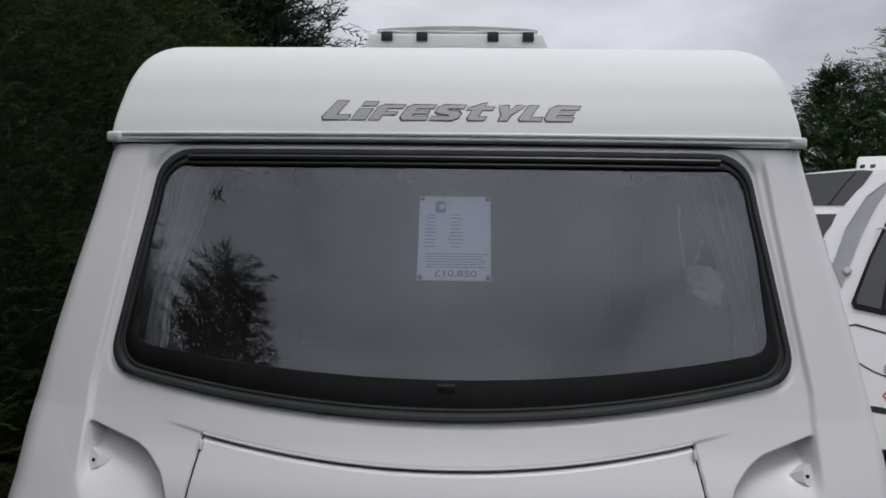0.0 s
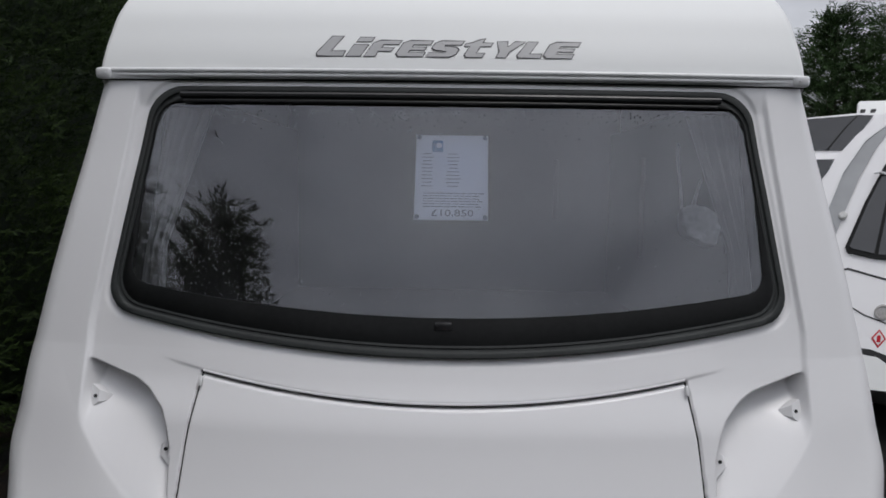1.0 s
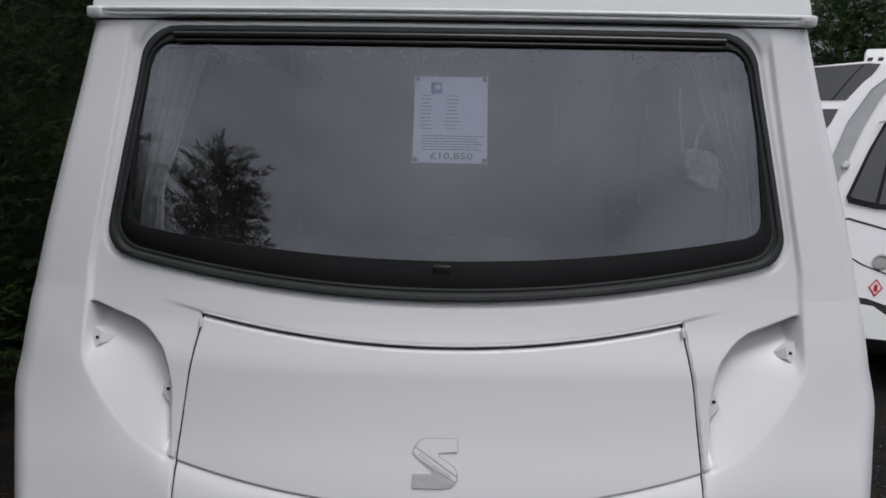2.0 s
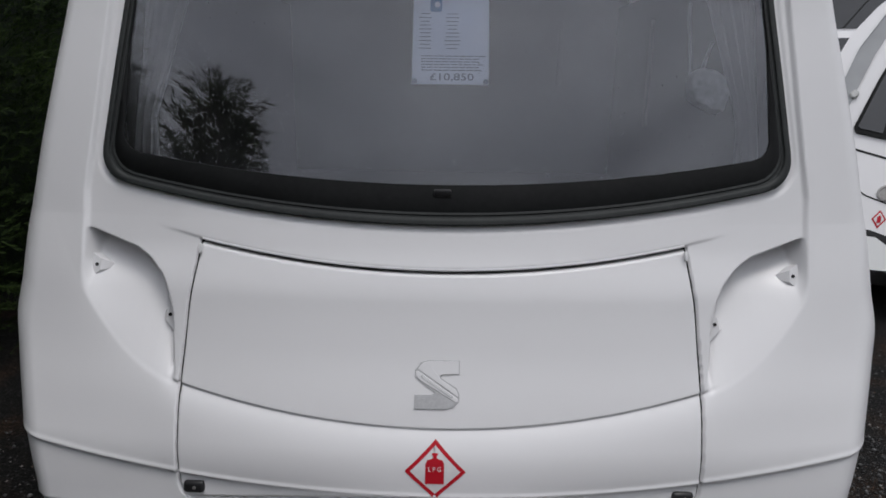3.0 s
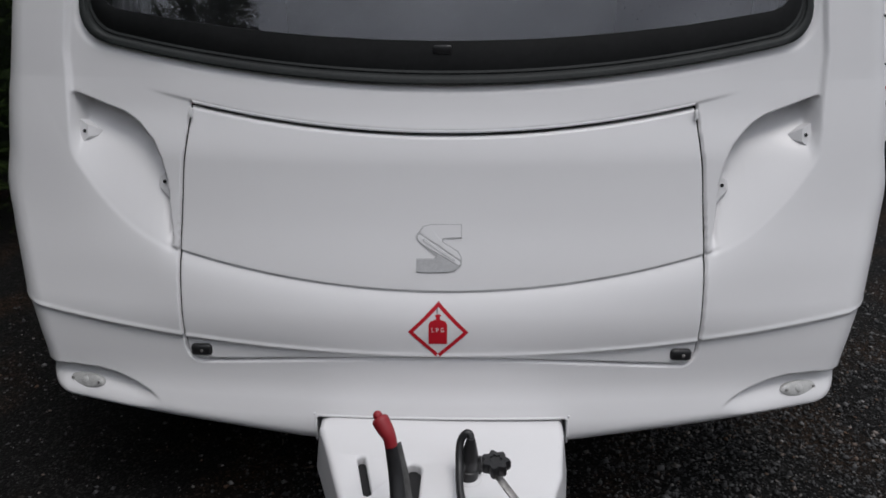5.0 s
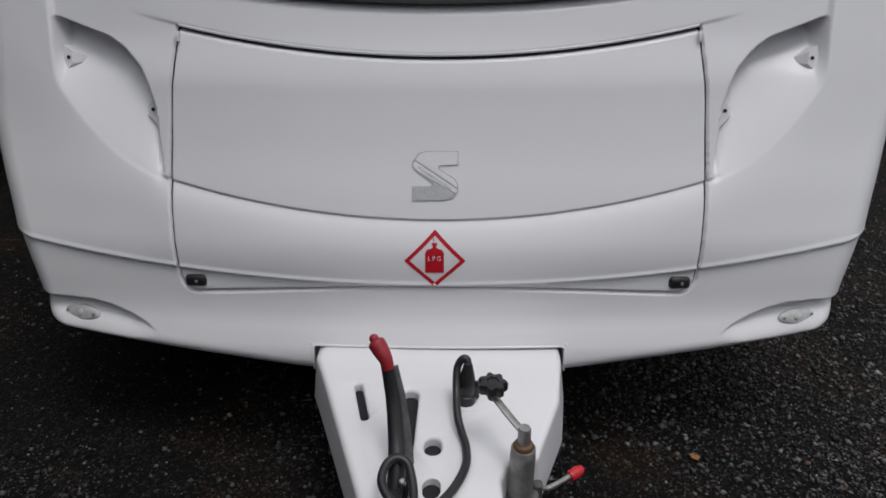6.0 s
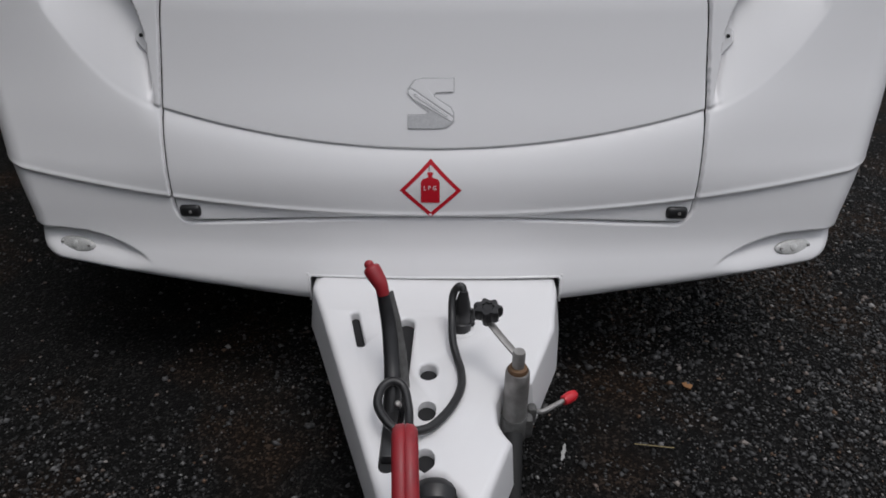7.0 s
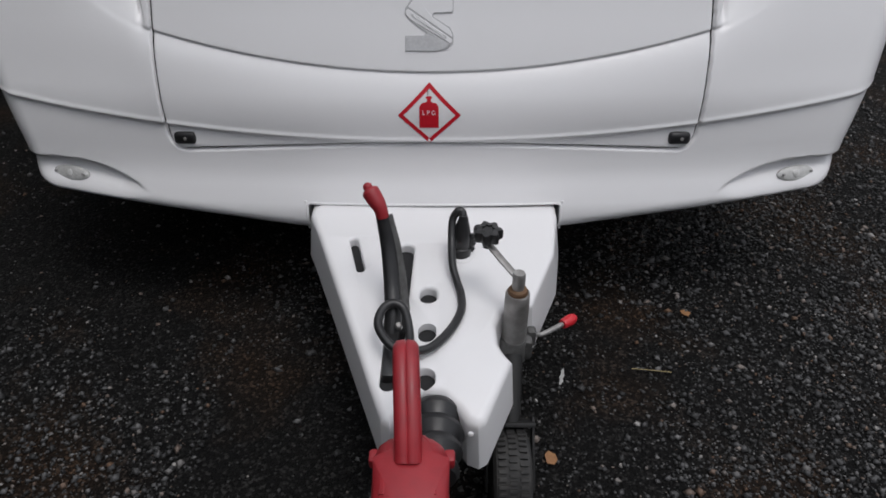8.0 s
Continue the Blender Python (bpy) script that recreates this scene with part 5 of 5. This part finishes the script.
def plate(name, outline, mat, parent, z0, z1, m, lab=""):
    bm = bmesh.new()
    prism(bm, outline, z1 - z0, m @ Matrix.Translation((0, 0, z0)))
    return part(name, bm, mat, parent, lab, smooth=False)


other = thing("neighbour_caravan", "white touring caravan with tinted front windows parked alongside", "caravan", "parked caravans")
plate("front_body", [(-.02, .02), (-.06, .14), (-.16, .42), (-.22, .66), (-.27, .85), (-.33, 1.05), (-.40, 1.30), (-.33, 1.50), (-.20, 1.69), (-.05, 1.85), (.2, 1.95), (1.9, 1.95), (1.9, .0)], M_WHITE, other, -1.6, 0.0, FA, "white front and flank")
# the side wall's shade is put into this panel's grey
plate("side_panel", [(-.262, .93), (-.34, 1.12), (-.27, 1.38), (-.14, 1.63), (0, 1.755), (.03, 1.74), (-.06, 1.58), (-.15, 1.35), (-.215, 1.12)], M_SHADESIDE, other, 0.0, .012, FA, "quarter panel coloured grey for the shade on it")
plate("quarter_trim", [(-.335, 1.10), (-.342, 1.12), (-.275, 1.39), (-.145, 1.645), (0, 1.775), (.005, 1.765), (-.138, 1.63), (-.265, 1.38)], M_RAIL, other, .012, .022, FA)
plate("window_seal", [(-.195, .83), (-.175, .79), (.0, .755), (1.6, .70), (1.6, 1.6), (.12, 1.62), (.0, 1.43), (-.10, 1.16)], M_RUBBER, other, 0.0, .020, FA)
plate("pane", [(-.170, .83), (-.155, .815), (-.010, .785), (.055, 1.36), (.01, 1.40), (-.08, 1.15)], M_NGLASS, other, .020, .026, FA, "tinted pane")
plate("pane", [(.015, .78), (1.5, .73), (1.5, 1.55), (.14, 1.58), (.075, 1.40)], M_NGLASS, other, .020, .026, FA, "tinted pane")
plate("panel_gap", [(-.215, .662), (-.205, .67), (-.16, .685), (.10, .62), (1.7, .5), (1.7, .49), (.10, .608), (-.16, .672)], M_DARK, other, 0, .004, FA)
plate("panel_gap", [(-.145, .437), (-.03, .375), (.12, .325), (1.6, .25), (1.6, .243), (.12, .318), (-.03, .367), (-.148, .43)], M_DARK, other, 0, .004, FA)
plate("panel_gap", [(-.06, .155), (.03, .150), (.13, .120), (1.6, .10), (1.6, .03), (.14, .055), (.03, .11), (-.045, .118)], M_DARK, other, 0, .006, FA)
plate("bumper", [(-.05, -.11), (-.03, .10), (.06, .095), (.15, .04), (1.7, .02), (1.7, -.11)], M_ALU, other, .006, .05, FA)
bm = bmesh.new()
turned(bm, ((.030, 0), (.030, .02), (.022, .03), (.0, .032)), FA @ Matrix.Translation((-.235, 1.055, .0)), 20)
part("corner_lamp", bm, M_LENS, other, "small clear corner lamp")
bm = bmesh.new()
turned(bm, ((.052, 0), (.052, .012), (.040, .014), (.036, .006), (.0, .006)), FA @ Matrix.Translation((.080, .395, .0)), 28)
part("round_emblem", bm, M_GALV, other, "round silver emblem")
plate("warning_sticker", [(.070, .285), (.115, .225), (.070, .165), (.025, .225)], M_SIGNRED, other, .0, .003, FA)
plate("sticker_field", [(.070, .270), (.103, .225), (.070, .180), (.037, .225)], M_SIGNWHITE, other, .003, .005, FA)
plate("sticker_mark", [(.058, .200), (.082, .200), (.082, .238), (.070, .250), (.058, .238)], M_SIGNRED, other, .005, .007, FA)
bm = bmesh.new()
tube(bm, [FA @ Vector((.03, 1.36, .03)), FA @ Vector((-.03, 1.37, .05)), FA @ Vector((-.06, 1.37, .03))], .010, 8)
part("grab_handle", bm, M_RAIL, other)
bm = bmesh.new()
turned(bm, ((.16, -.09), (.30, -.09), (.325, -.06), (.325, .06), (.30, .09), (.16, .09)), Matrix.Translation((4.2, 6.2, .325)) @ pose(0, 0, 0, 0, 90), 30)
box(bm, (1.4, .4, .62), Matrix.Translation((4.3, 6.0, .31)), .05)
part("running_gear", bm, M_DARK, other)

FB = frame_at((3.4, 6.6, .45), (.94, -.34, 0), (.30, .45, 1.0))
third = thing("neighbour_caravan", "white touring caravan with dark panoramic front window, parked further off", "caravan", "parked caravans")
plate("front_body", [(-.5, -.1), (-.75, 1.2), (-.6, 1.95), (-.02, 2.075), (.48, 2.12), (.70, 2.10), (1.9, 2.0), (1.9, -.1)], M_WHITE, third, -1.8, 0, FB, "white front and flank")
plate("upper_pane", [(-.60, 1.70), (-.45, 2.02), (.0, 2.055), (.50, 2.09), (.62, 2.08), (.41, 1.69)], M_NGLASS, third, 0, .015, FB, "dark panoramic pane")
plate("pane_divider", [(.20, 1.69), (.36, 1.95), (.46, 2.085), (.475, 2.085), (.375, 1.95), (.22, 1.69)], M_RUBBER, third, .015, .020, FB)
plate("lower_pane", [(-.5, .9), (-.5, 1.58), (.335, 1.59), (.20, 1.38), (.10, .9)], M_NGLASS, third, 0, .015, FB, "dark lower pane")
bm = bmesh.new()
box(bm, (.9, .5, .09), FB @ Matrix.Translation((.95, 2.17, -.3)), .02)
roof_vent = part("rooflight", bm, M_ALU, third)
for q in (.52, .62):
    bm = bmesh.new()
    box(bm, (.05, .02, .05), FB @ Matrix.Translation((q, 2.165, -.04)), .005)
    part("rooflight_clip", bm, M_BLACK, roof_vent)
bm = bmesh.new()
box(bm, (1.6, .6, .62), Matrix.Translation((4.6, 8.2, .31)), .05)
part("running_gear", bm, M_DARK, third)
